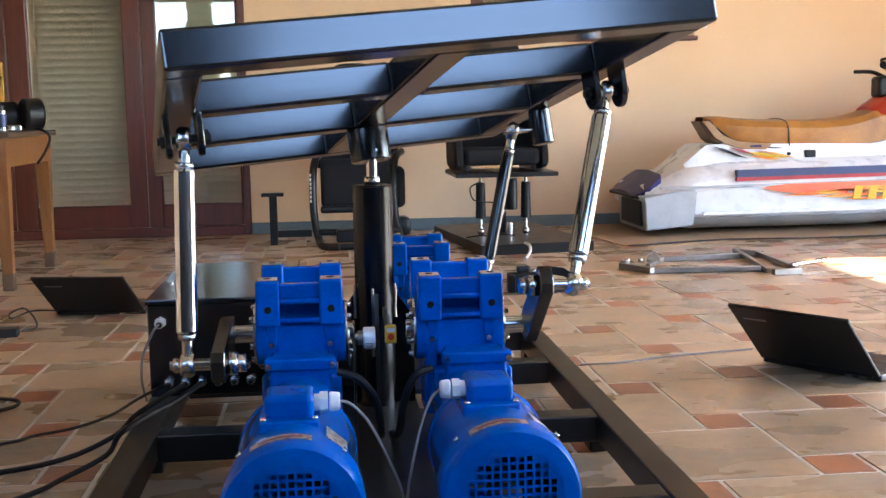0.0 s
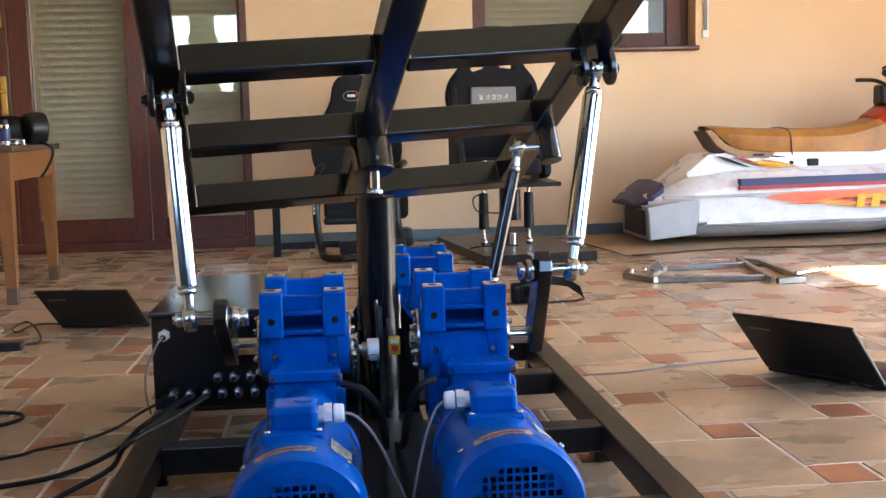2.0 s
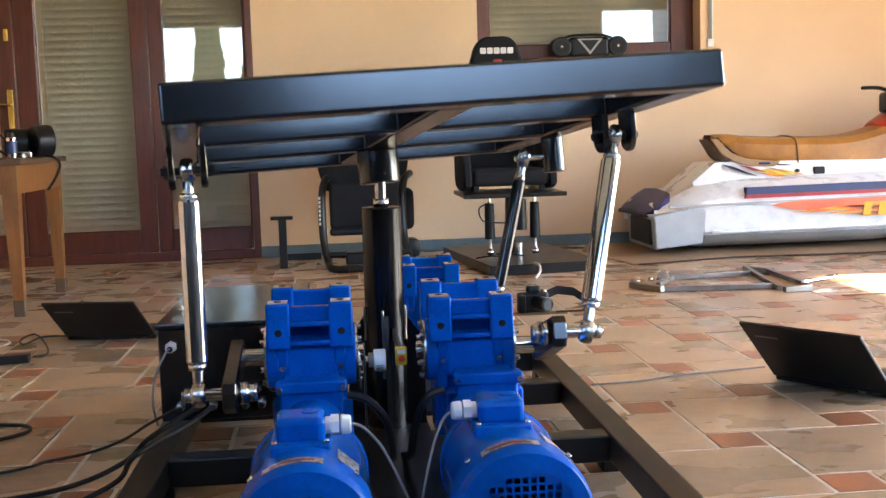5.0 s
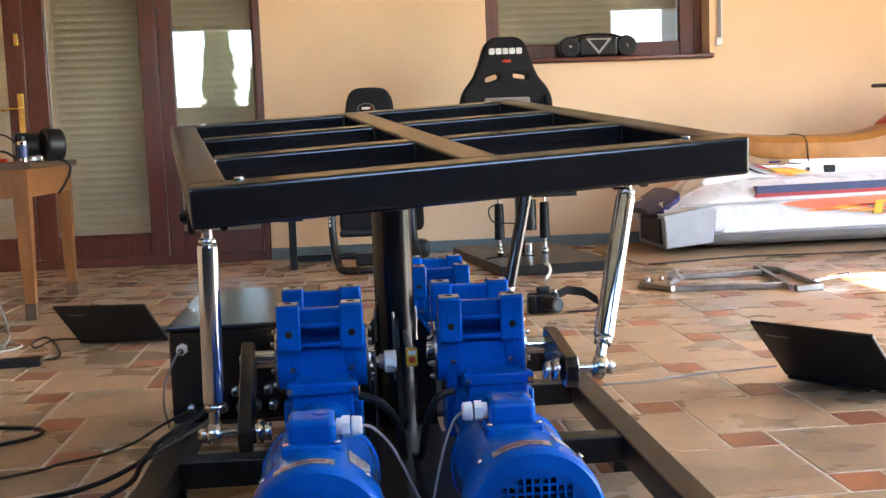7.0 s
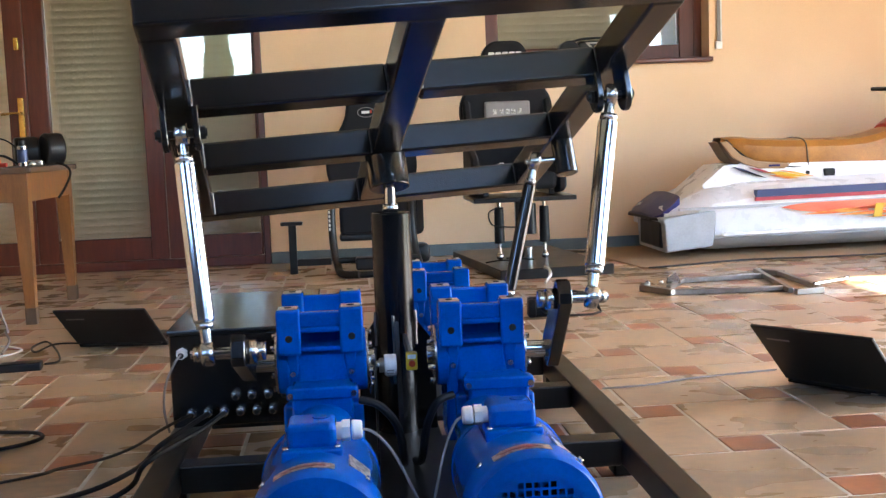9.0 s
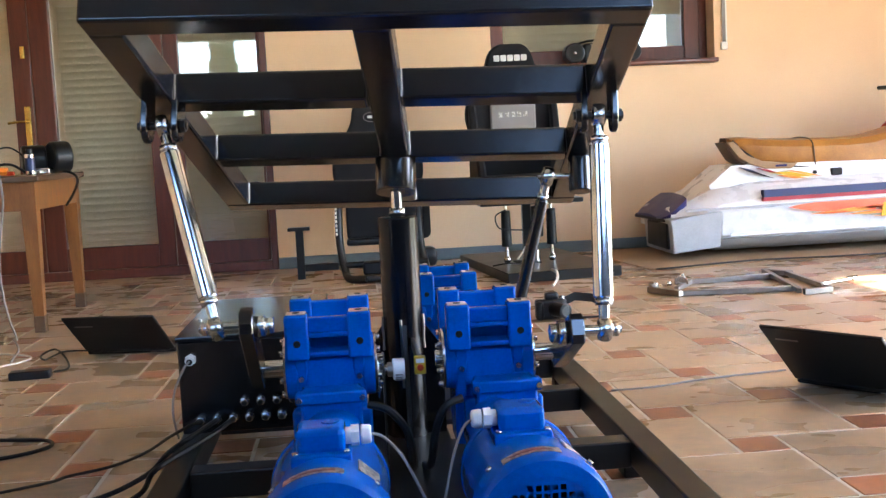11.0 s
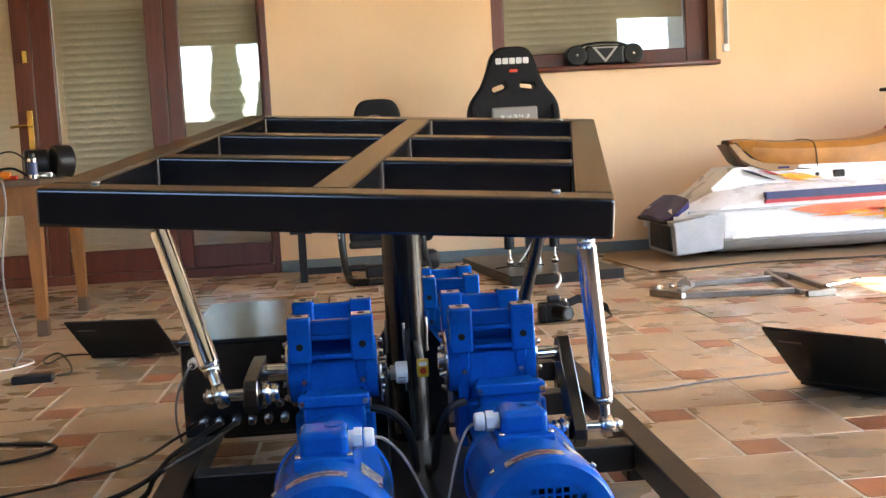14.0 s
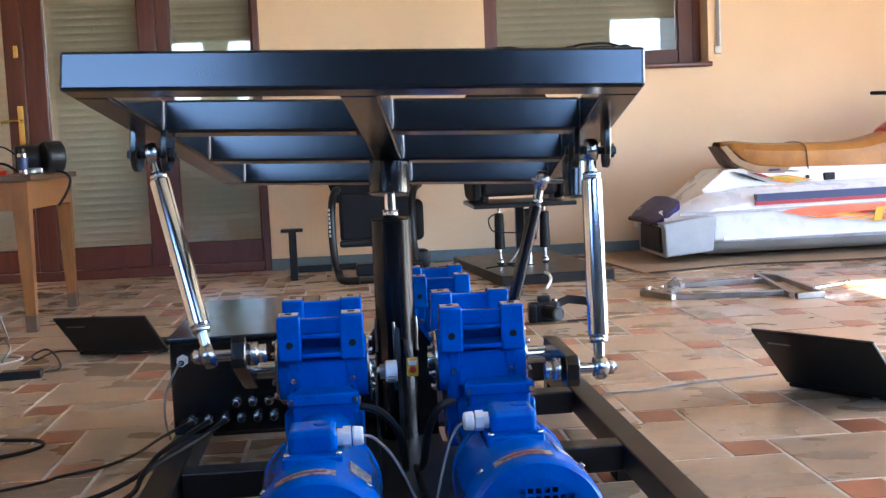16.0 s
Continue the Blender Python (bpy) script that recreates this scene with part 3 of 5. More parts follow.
CRANK_R, ROD_LEN = 0.166, 0.3955


def crank(g, plane, pin_x, r=CRANK_R):
    """The arm on the output shaft; plane: its middle along x, pin_x: the ball joint's place, in the gear motor's space."""
    s = 1 if pin_x > 0 else -1
    pts = [(-0.030, -0.012), (-0.020, -0.030), (0.020, -0.032), (r * 0.6, -0.030), (r + 0.022, -0.028), (r + 0.034, -0.014), (r + 0.034, 0.014),
           (r + 0.022, 0.028), (r * 0.6, 0.030), (0.020, 0.032), (-0.020, 0.030), (-0.030, 0.012)]
    bm = B()
    prism(bm, pts, 0, plane - 0.0125, plane + 0.0125, 0.002)
    c = part("crank_arm", bm, BLACK, g, "black flat steel crank arm")
    part("shaft_bolt", one(rod, (plane + s * 0.0125, 0, 0), (plane + s * 0.018, 0, 0), 0.009, n=12), ZINC, c)
    bm = B()
    rod(bm, (plane - s * 0.03, r, 0), (pin_x + s * 0.030, r, 0), 0.0075, n=16)
    rod(bm, (plane + s * 0.012, r, 0), (pin_x - s * 0.012, r, 0), 0.0105, n=16)
    part("pin", bm, CHROME, c, "bright crank pin")
    bm = B()
    rod(bm, (plane - s * 0.013, r, 0), (plane - s * 0.031, r, 0), 0.0215, n=6, bev=0.0)
    rod(bm, (plane - s * 0.031, r, 0), (plane - s * 0.046, r, 0), 0.0165, n=6)
    part("nut", bm, ZINC, c)
    part("end_nut", one(rod, (pin_x + s * 0.013, r, 0), (pin_x + s * 0.025, r, 0), 0.0135, n=6), ZINC, c)
    return c


PIN_LEFT, PIN_RIGHT, PIN_REAR = -0.257, 0.439, 0.338
crank_left = crank(motor_left, -0.202 - LEFT_AT.x, PIN_LEFT - LEFT_AT.x)
crank_right = crank(motor_right, 0.384 - RIGHT_AT.x, PIN_RIGHT - RIGHT_AT.x)
crank_rear = crank(motor_rear, 0.302 - REAR_AT.x, PIN_REAR - REAR_AT.x)


def push_rod(length, r, material, label):
    """Stands on its lower ball joint at the origin, the upper one at z = length."""
    p = thing("push_rod", (0, 0, 0), label, "push rod", "push rods of the rig")
    L = length
    part("tube", one(rod, (0, 0, 0.056), (0, 0, L - 0.052), r, n=32, bev=0.004), material, p)
    for z0, z1, up in ((0.0, 0.056, 1), (L, L - 0.052, -1)):
        bm = B()
        rod(bm, (0, 0, z0 + up * 0.014), (0, 0, z1 + up * 0.004), 0.0095, 0.0105, n=16)
        part("shank", bm, ZINC, p)
        part("lock_nut", one(rod, (0, 0, z1 - up * 0.012), (0, 0, z1), r * 0.92, n=6), ZINC, p)
        # the eye: a ring about x, with the ball in it
        bm = B()
        seg = 24
        rings = []
        for k in range(seg):
            a = 2 * math.pi * k / seg
            rings.append([(x, rr * math.cos(a), z0 + rr * math.sin(a)) for x, rr in ((-0.010, 0.013), (0.010, 0.013), (0.011, 0.019), (0.006, 0.022), (-0.006, 0.022), (-0.011, 0.019))])
        rings.append(rings[0])
        loft(bm, rings, caps=False)
        bmesh.ops.remove_doubles(bm, verts=bm.verts[:], dist=1e-5)
        e = part("eye", bm, ZINC, p, "zinc-plated rod-end eye")
        part("ball", one(ball, (0, 0, z0), 0.0145), CHROME, e)
    return p


REAR_LEN = 0.352
rod_left = push_rod(ROD_LEN, 0.0188, CHROME, "polished chrome push rod with ball-joint ends on the crank")
rod_right = push_rod(ROD_LEN, 0.0188, CHROME, "polished chrome push rod with ball-joint ends on the crank")
rod_rear = push_rod(REAR_LEN, 0.0140, BLACK, "slim dark push rod behind the gear motors")

# ball joints on the top frame, in its own space (origin: the pivot)
TOP_LEFT, TOP_RIGHT, TOP_REAR = Vector((-0.412, -0.383, 0.027)), Vector((0.395, -0.383, 0.029)), Vector((0.333, 0.0, 0.023))


def top_frame():
    f = thing("top_frame", JOINT, "black painted tilting steel grid frame on rods and post", "platform")
    x0, x1, y0, y1, zb, zt, w = -0.447, 0.433, -0.762, 0.408, 0.066, 0.127, 0.058
    def beam(name, lo, hi):
        return part(name, one(box, lo, hi, 0.0055, 3), BLACK, f)
    beam("front_beam", (x0, y0, zb), (x1, y0 + w, zt))
    beam("rear_beam", (x0, y1 - w, zb), (x1, y1, zt))
    beam("side_beam", (x0, y0 + w, zb), (x0 + w, y1 - w, zt))
    beam("side_beam", (x1 - w, y0 + w, zb), (x1, y1 - w, zt))
    beam("middle_beam", (-0.031, y0 + w, zb), (0.031, y1 - w, zt))
    for yc in (-0.370, -0.005):
        beam("cross_bar", (x0 + w, yc - 0.026, zb), (-0.0312, yc + 0.026, zt))
        beam("cross_bar", (0.0312, yc - 0.026, zb), (x1 - w, yc + 0.026, zt))
    # weld beads where bars meet
    for yc in (-0.370, -0.005, y1 - w + 0.026):
        for x in (x0 + w, -0.032, 0.032, x1 - w):
            bm = B()
            tube(bm, [(x, yc - 0.027, zb + 0.004), (x + 0.0012, yc - 0.0275, zb + 0.02), (x, yc - 0.027, zt - 0.02), (x, yc - 0.027, zt - 0.004)], 0.0019, n=6, smooth=3)
            part("weld_seam", bm, RAWSTEEL if x in (x0 + w, 0.032) else BLACK_MATT, f)
    # bolts on the top face
    for x, y in ((-0.372, -0.708), (0.347, -0.708), (-0.372, 0.36), (0.347, 0.36)):
        part("bolt_head", one(rod, (x, y, zt), (x, y, zt + 0.003), 0.0075, n=6), ZINC, f)
    # forks that hold the upper ball joints
    for tp in (TOP_LEFT, TOP_RIGHT):
        for s in (-1, 1):
            bm = B()
            o = [(tp.y - 0.030, zb + 0.002), (tp.y + 0.030, zb + 0.002), (tp.y + 0.030, tp.z + 0.004)]
            o += [(tp.y + 0.028 * math.cos(a), tp.z - 0.004 + 0.028 * math.sin(a)) for a in [radians(-10 - 20 * k) for k in range(9)]]
            o += [(tp.y - 0.030, tp.z + 0.004)]
            a, b = sorted((tp.x + s * 0.022, tp.x + s * 0.034))
            prism(bm, o, 0, a, b, 0.002)
            part("fork_ear", bm, BLACK, f)
        bm = B()
        rod(bm, (tp.x - 0.046, tp.y, tp.z), (tp.x + 0.046, tp.y, tp.z), 0.0075, n=16)
        rod(bm, (tp.x + 0.034, tp.y, tp.z), (tp.x + 0.043, tp.y, tp.z), 0.013, n=6)
        rod(bm, (tp.x - 0.034, tp.y, tp.z), (tp.x - 0.041, tp.y, tp.z), 0.0125, n=6)
        part("fork_bolt", bm, BLACK_MATT, f)
    # tube with a stud for the rear rod
    part("rod_bracket", one(rod, (0.404, 0.0, -0.014), (0.404, 0.0, zb), 0.025, n=28, bev=0.003), BLACK, f, "short round steel bracket")
    part("bracket_stud", one(rod, (0.312, 0.0, TOP_REAR.z), (0.384, 0.0, TOP_REAR.z), 0.0065, n=12), ZINC, f)
    # housing of the centre joint
    bm = B()
    rod(bm, (0, 0, -0.006), (0, 0, zb), 0.0445, n=36, bev=0.003)
    part("joint_housing", bm, BLACK, f, "round black joint housing")
    part("grub_screw", one(rod, (0.004, -0.046, 0.012), (0.004, -0.042, 0.012), 0.0035, n=8), ZINC, f)
    return f


frame_top = top_frame()


def control_box():
    x0, x1, y0, y1, z0, z1 = -0.424, -0.095, 2.50, 3.12, RAIL_T, 0.335
    c = thing("control_box", (x0, y0, z0), "black sheet-steel control cabinet with cable glands, on the base", "control box")
    part("body", one(box, (0, 0, 0), (x1 - x0, y1 - y0, z1 - z0 - 0.012), 0.003, 1), BLACK, c)
    part("lid", one(box, (-0.004, -0.004, z1 - z0 - 0.012), (x1 - x0 + 0.004, y1 - y0 + 0.004, z1 - z0), 0.003, 2), BLACK, c, "black sheet lid")
    part("lid_screw", one(rod, (0.02, 0.25, z1 - z0), (0.02, 0.25, z1 - z0 + 0.004), 0.007, n=12), ZINC, c)
    def gland(x, z, material, s=1.0):
        bm = B()
        rod(bm, (x, 0, z), (x, -0.012, z), 0.0115 * s, n=6)
        rod(bm, (x, -0.010, z), (x, -0.026, z), 0.0095 * s, n=14, bev=0.002)
        gl = part("cable_gland", bm, material, c)
        # dark disc in the middle of the gland's front
        part("dark_centre", one(rod, (x, -0.026, z - 0.002), (x, -0.0275, z - 0.002), 0.006 * s, n=12), RUBBER, gl)
    for k in range(6):
        gland(0.045 + 0.037 * k, 0.035, ZINC)
    for k in range(4):
        gland(0.147 + 0.037 * k, 0.072, ZINC)
    gland(0.030, 0.175, WHITE, 1.15)


control_box()


def sensor():
    s = thing("shaft_encoder", (0.066, 2.068, 0.318), "white round encoder on a bracket beside the gear motor", "sensor")
    part("drum", one(rod, (-0.010, 0, 0), (0.013, 0, 0), 0.0205, n=28, bev=0.002), WHITE, s)
    part("collar", one(rod, (-0.020, 0, 0), (-0.0102, 0, 0), 0.014, n=20), RAWSTEEL, s)
    part("coupling", one(rod, (-0.038, 0, 0), (-0.012, 0, 0), 0.010, n=16), ZINC, s)
    part("bracket", one(box, (-0.030, -0.012, -0.225), (-0.026, 0.028, 0.03), 0.001), BLACK_MATT, s)
    for k in range(4):
        a = radians(200 + 18 * k)
        part("drum_mark", one(box, (-0.006, -0.002, -0.001), (0.008, 0.002, 0.001), m=Matrix.Translation((0, 0.0206 * math.cos(a), 0.0206 * math.sin(a))) @ Matrix.Rotation(a, 4, "X")), GREYFAB, s)
    part("mounting_tab", one(box, (-0.040, -0.020, -0.050), (-0.036, 0.010, 0.022), 0.001), ZINC, s, "bright slotted tab")
    part("tab_bolt", one(rod, (-0.050, -0.008, -0.022), (-0.030, -0.008, -0.022), 0.006, n=8), ZINC, s)
    part("tab_nut", one(rod, (-0.035, -0.008, 0.012), (-0.028, -0.008, 0.012), 0.007, n=6), ZINC, s)
    p = thing("selector_switch", (0.110, 2.08, 0.319), "small yellow and red switch on the rig", "switch")
    part("plate", one(box, (-0.011, 0.0, -0.017), (0.011, 0.02, 0.017), 0.002), YELLOW, p)
    part("knob", one(rod, (0, 0.0, -0.003), (0, -0.007, -0.003), 0.0065, n=14), RED, p)
    part("label", one(box, (-0.008, -0.002, 0.006), (0.008, 0.0, 0.014)), WHITE, p)
    part("arm", one(box, (-0.004, 0.02, -0.01), (0.004, 0.26, 0.01), 0.001), BLACK_MATT, p)


sensor()


def cable(name, pts, r, material, label):
    tagged(part(name, one(tube, pts, r), material), label=label, category="cable")


cable("motor_cable", [(0.002, 1.570, 0.327), (0.022, 1.575, 0.320), (0.050, 1.585, 0.285), (0.078, 1.585, 0.225), (0.096, 1.585, 0.175), (0.10, 1.60, 0.124)], 0.0023, GREYFAB, "thin grey cable from the terminal box")
cable("motor_cable", [(0.162, 1.613, 0.327), (0.146, 1.610, 0.316), (0.129, 1.60, 0.28), (0.113, 1.585, 0.225), (0.104, 1.585, 0.175), (0.102, 1.60, 0.124)], 0.0023, GREYFAB, "thin grey cable from the terminal box")
cable("power_cable", [(0.005, 1.93, 0.285), (0.04, 1.92, 0.275), (0.072, 1.93, 0.23), (0.082, 1.96, 0.16), (0.085, 2.1, 0.116)], 0.0075, RUBBER, "black rubber power cable")
cable("power_cable", [(0.175, 1.93, 0.285), (0.145, 1.92, 0.275), (0.125, 1.93, 0.23), (0.115, 1.96, 0.16), (0.11, 2.1, 0.116)], 0.0075, RUBBER, "black rubber power cable")
cable("floor_cable", [(-0.379, 2.474, 0.143), (-0.40, 2.46, 0.138), (-0.455, 2.50, 0.105), (-0.53, 2.58, 0.05), (-0.62, 2.62, 0.012), (-0.711, 2.575, 0.008), (-0.772, 2.518, 0.008), (-1.1, 2.35, 0.008)], 0.0038, RUBBER, "black cable from the control box over the tiles")
cable("floor_cable", [(-0.342, 2.474, 0.143), (-0.37, 2.42, 0.135), (-0.43, 2.34, 0.112), (-0.49, 2.40, 0.05), (-0.59, 2.384, 0.010), (-0.711, 2.304, 0.010), (-1.0, 2.22, 0.010)], 0.0058, RUBBER, "thick black cable from the control box over the tiles")
cable("floor_cable", [(-0.305, 2.474, 0.143), (-0.35, 2.36, 0.132), (-0.435, 2.22, 0.112), (-0.48, 2.26, 0.05), (-0.568, 2.238, 0.010), (-0.62, 2.139, 0.010), (-0.85, 1.85, 0.010)], 0.0058, RUBBER, "thick black cable from the control box over the tiles")
cable("signal_cable", [(-0.394, 2.474, 0.283), (-0.405, 2.46, 0.27), (-0.428, 2.45, 0.22), (-0.436, 2.46, 0.16), (-0.434, 2.5, 0.10)], 0.0028, GREYFAB, "thin pale cable hanging from a white gland")


# ---- things by the wall ----
def outline_plate(bm, outer, holes, a, b, round_off=0.012):
    """A plate across y from a to b with the outline outer (x, z) and holes through it."""
    edges = []
    for lp in (outer, *holes):
        vs = [bm.verts.new((x, a, z)) for x, z in lp]
        edges += [bm.edges.new((vs[i], vs[(i + 1) % len(vs)])) for i in range(len(vs))]
    r = bmesh.ops.triangle_fill(bm, edges=edges, use_beauty=True)
    faces = [f for f in r["geom"] if isinstance(f, bmesh.types.BMFace)]
    e = bmesh.ops.extrude_face_region(bm, geom=faces)
    bmesh.ops.translate(bm, vec=(0, b - a, 0), verts=[v for v in e["geom"] if isinstance(v, bmesh.types.BMVert)])
    bmesh.ops.recalc_face_normals(bm, faces=bm.faces[:])
    rim = [ed for ed in bm.edges if len(ed.link_faces) == 2 and ed.calc_face_angle(0) > 1.2]
    bmesh.ops.bevel(bm, geom=rim, offset=round_off, segments=3, affect="EDGES", profile=0.5)


def smooth_loop(pts, n=4):
    """A closed curve through pts."""
    out, m = [], len(pts)
    for i in range(m):
        p0, p1, p2, p3 = (Vector(pts[(i + k) % m]) for k in (-1, 0, 1, 2))
        for k in range(n):
            u = k / n
            out.append(tuple(0.5 * (2 * p1 + (p2 - p0) * u + (2 * p0 - 5 * p1 + 4 * p2 - p3) * u * u + (3 * p1 - p0 - 3 * p2 + p3) * u ** 3)))
    return out


def slot(cx, cz, w, h, tilt_deg):
    a = radians(tilt_deg)
    pts = [(-w, -h * 0.5), (-w * 0.8, -h), (w * 0.8, -h), (w, -h * 0.5), (w, h * 0.5), (w * 0.8, h), (-w * 0.8, h), (-w, h * 0.5)]
    return [(cx + x * math.cos(a) - z * math.sin(a), cz + x * math.sin(a) + z * math.cos(a)) for x, z in pts]


def bucket_seat():
    s = thing("bucket_seat", (0.955, 6.25, 0.42), "black fabric bucket seat with belt slots and a printed head", "racing seat")
    half = [(0.0, 0.89), (0.075, 0.885), (0.122, 0.84), (0.152, 0.75), (0.192, 0.66), (0.245, 0.59), (0.270, 0.52), (0.268, 0.44), (0.235, 0.33), (0.220, 0.22), (0.215, 0.06)]
    outer = smooth_loop(half + [(-x, z) for x, z in half[::-1][:-1]], 3)
    bm = B()
    outline_plate(bm, outer, [slot(-0.083, 0.655, 0.042, 0.015, 18), slot(0.083, 0.662, 0.042, 0.015, -8)], 0.10, 0.22, 0.018)
    part("backrest", bm, FABRIC, s, "black fabric shell back with two belt slots")
    for sx in (-1, 1):
        bm = B()
        prism(bm, smooth_loop([(0.14, 0.56), (0.05, 0.48), (-0.02, 0.30), (-0.22, 0.22), (-0.30, 0.10), (-0.26, 0.02), (0.12, 0.02), (0.17, 0.2)], 3), 0, *sorted((sx * 0.215, sx * 0.262)), 0.012)
        part("bolster", bm, FABRIC, s)
    part("cushion", one(box, (-0.214, -0.30, 0.035), (0.214, 0.12, 0.13), 0.03, 3), FABRIC, s)
    part("back_pad", one(box, (-0.135, 0.078, 0.39), (0.135, 0.102, 0.540), 0.012, 2), GREYFAB, s, "grey pad with worn print")
    bm = B()
    for k in range(5):
        box(bm, (-0.085 + k * 0.036, 0.0755, 0.465), (-0.060 + k * 0.036, 0.0775, 0.495))
    part("print_bars", bm, SILVERLABEL, s)
    bm = B()
    for k in range(5):
        x = -0.098 + k * 0.040
        box(bm, (x, 0.0955, 0.79), (x + 0.034, 0.0985, 0.825), 0.004)
    part("head_print", bm, WHITE, s, "white block print")
    part("head_mark", one(box, (-0.02, 0.0955, 0.742), (0.03, 0.0985, 0.758), 0.004), RED, s, "small red mark")
    part("seat_rail", one(box, (-0.20, -0.25, 0.004), (-0.17, 0.15, 0.034), 0.003), BLACK_MATT, s)
    part("seat_rail", one(box, (0.17, -0.25, 0.004), (0.20, 0.15, 0.034), 0.003), BLACK_MATT, s)


bucket_seat()


def seat_mover():
    m = thing("seat_mover", (1.03, 6.15, 0.0), "small dark seat-moving stand with two dampers on a steel plate", "motion stand")
    part("base_plate", one(box, (-0.315, -0.52, 0.0), (0.315, 0.62, 0.055), 0.004, 1, Matrix.Rotation(radians(7), 4, "Z")), BLACK_MATT, m)
    part("top_plate", one(box, (-0.345, -0.28, 0.395), (0.225, 0.26, 0.42), 0.004), BLACK_MATT, m)
    part("column", one(box, (-0.07, 0.02, 0.055), (-0.02, 0.07, 0.395), 0.004), BLACK_MATT, m)
    for x in (-0.178, 0.082):
        bm = B()
        rod(bm, (x, -0.05, 0.10), (x, -0.05, 0.39), 0.009, n=12)
        rod(bm, (x, -0.05, 0.056), (x, -0.05, 0.10), 0.014, n=12)
        d = part("damper", bm, ZINC, m)
        part("boot", one(rod, (x, -0.05, 0.15), (x, -0.05, 0.355), 0.030, 0.026, n=20, bev=0.004), RUBBER, d, "black boot round the damper")
        part("foot_joint", one(ball, (x, -0.05, 0.075), 0.022), ZINC, d)
    part("motor", one(rod, (-0.005, -0.08, 0.20), (-0.005, -0.08, 0.375), 0.034, n=20, bev=0.004), PLASTIC, m)
    part("hub", one(rod, (-0.01, -0.02, 0.056), (-0.01, -0.02, 0.12), 0.026, n=16), ZINC, m)
    part("wire", one(tube, [(-0.18, -0.08, 0.36), (-0.24, -0.09, 0.33), (-0.23, -0.08, 0.27), (-0.19, -0.08, 0.25), (-0.05, -0.1, 0.24)], 0.004), RUBBER, m)
    part("wire", one(tube, [(-0.28, -0.2, 0.06), (-0.2, -0.25, 0.075), (-0.1, -0.2, 0.06), (-0.15, -0.1, 0.07), (0.0, -0.15, 0.06)], 0.004), RUBBER, m)
    part("tie", one(tube, [(-0.13, -0.11, 0.08), (-0.10, -0.12, 0.12), (-0.05, -0.12, 0.20)], 0.005), WHITE, m)


seat_mover()
cable("paper_strip", [(1.02, 5.62, 0.06), (1.03, 5.55, 0.055), (1.02, 5.48, 0.03), (0.98, 5.40, 0.006)], 0.008, PAPER, "white paper strip curling off the plate")


def folding_seat():
    s = thing("folding_seat", (0.15, 6.3, 0.0), "black folding game seat with padded back, on a tube frame", "game seat")
    half = [(0.0, 1.045), (0.09, 1.035), (0.13, 0.98), (0.145, 0.90), (0.185, 0.82), (0.25, 0.72), (0.265, 0.60), (0.24, 0.50), (0.2, 0.44)]
    outer = smooth_loop(half + [(-x, z) for x, z in half[::-1][:-1]], 3)
    bm = B()
    outline_plate(bm, outer, [], 0.05, 0.13, 0.02)
    part("backrest", bm, FABRIC, s, "black padded back with a small badge")
    bm = B()
    rod(bm, (-0.05, 0.046, 0.925), (-0.05, 0.052, 0.925), 0.03, n=20)
    for v in bm.verts:
        v.co.x = -0.02 + (v.co.x + 0.05) * 1.7
    part("badge", bm, GREYFAB, s, "oval badge with a pale rim")
    bm = B()
    rod(bm, (-0.05, 0.0435, 0.925), (-0.05, 0.0455, 0.925), 0.026, n=20)
    for v in bm.verts:
        v.co.x = -0.02 + (v.co.x + 0.05) * 1.75
    part("badge_field", bm, FABRIC, s)
    part("badge_core", one(box, (-0.045, 0.0425, 0.918), (0.000, 0.0435, 0.933), 0.0), WHITE, s)
    part("badge_tip", one(box, (0.004, 0.0425, 0.920), (0.014, 0.0435, 0.938), 0.0), RED, s)
    part("side_pad", one(box, (0.205, -0.06, 0.21), (0.285, 0.06, 0.45), 0.035, 3), FABRIC, s)
    part("seat_panel", one(box, (-0.20, -0.10, 0.23), (0.20, -0.02, 0.50), 0.02, 2), FABRIC, s)
    part("seat_lip", one(box, (-0.205, -0.13, 0.195), (0.21, -0.03, 0.235), 0.015, 2), PLASTIC, s)
    for x in (-0.225, 0.235):
        part("frame_tube", one(tube, [(x + 0.04, 0.1, 0.53), (x, 0.0, 0.50), (x - 0.018, -0.06, 0.40), (x - 0.018, -0.1, 0.2), (x + 0.005, -0.16, 0.06), (x + 0.03, -0.24, 0.022), (x + 0.12, -0.28, 0.020)], 0.022, n=12), BLACK_MATT, s)
    part("frame_bar", one(rod, (-0.22, -0.15, 0.09), (0.25, -0.15, 0.09), 0.018), BLACK_MATT, s)
    part("frame_bar", one(rod, (-0.10, -0.28, 0.020), (0.30, -0.28, 0.020), 0.019), BLACK_MATT, s)
    bm = B()
    for k in range(7):
        box(bm, (-0.262, -0.108 + 0.004 * k, 0.26 + k * 0.024), (-0.252, -0.10 + 0.004 * k, 0.276 + k * 0.024), m=Matrix.Translation((0.0, -0.03, 0)))
    part("side_print", bm, WHITE, s, "white print bars on the tube")
    part("pedal_base", one(box, (-0.12, -0.26, 0.04), (0.06, -0.16, 0.11), 0.012, 2), PLASTIC, s)
    part("wheel_clamp", one(box, (0.19, -0.12, 0.05), (0.31, 0.04, 0.16), 0.03, 2), PLASTIC, s)


folding_seat()


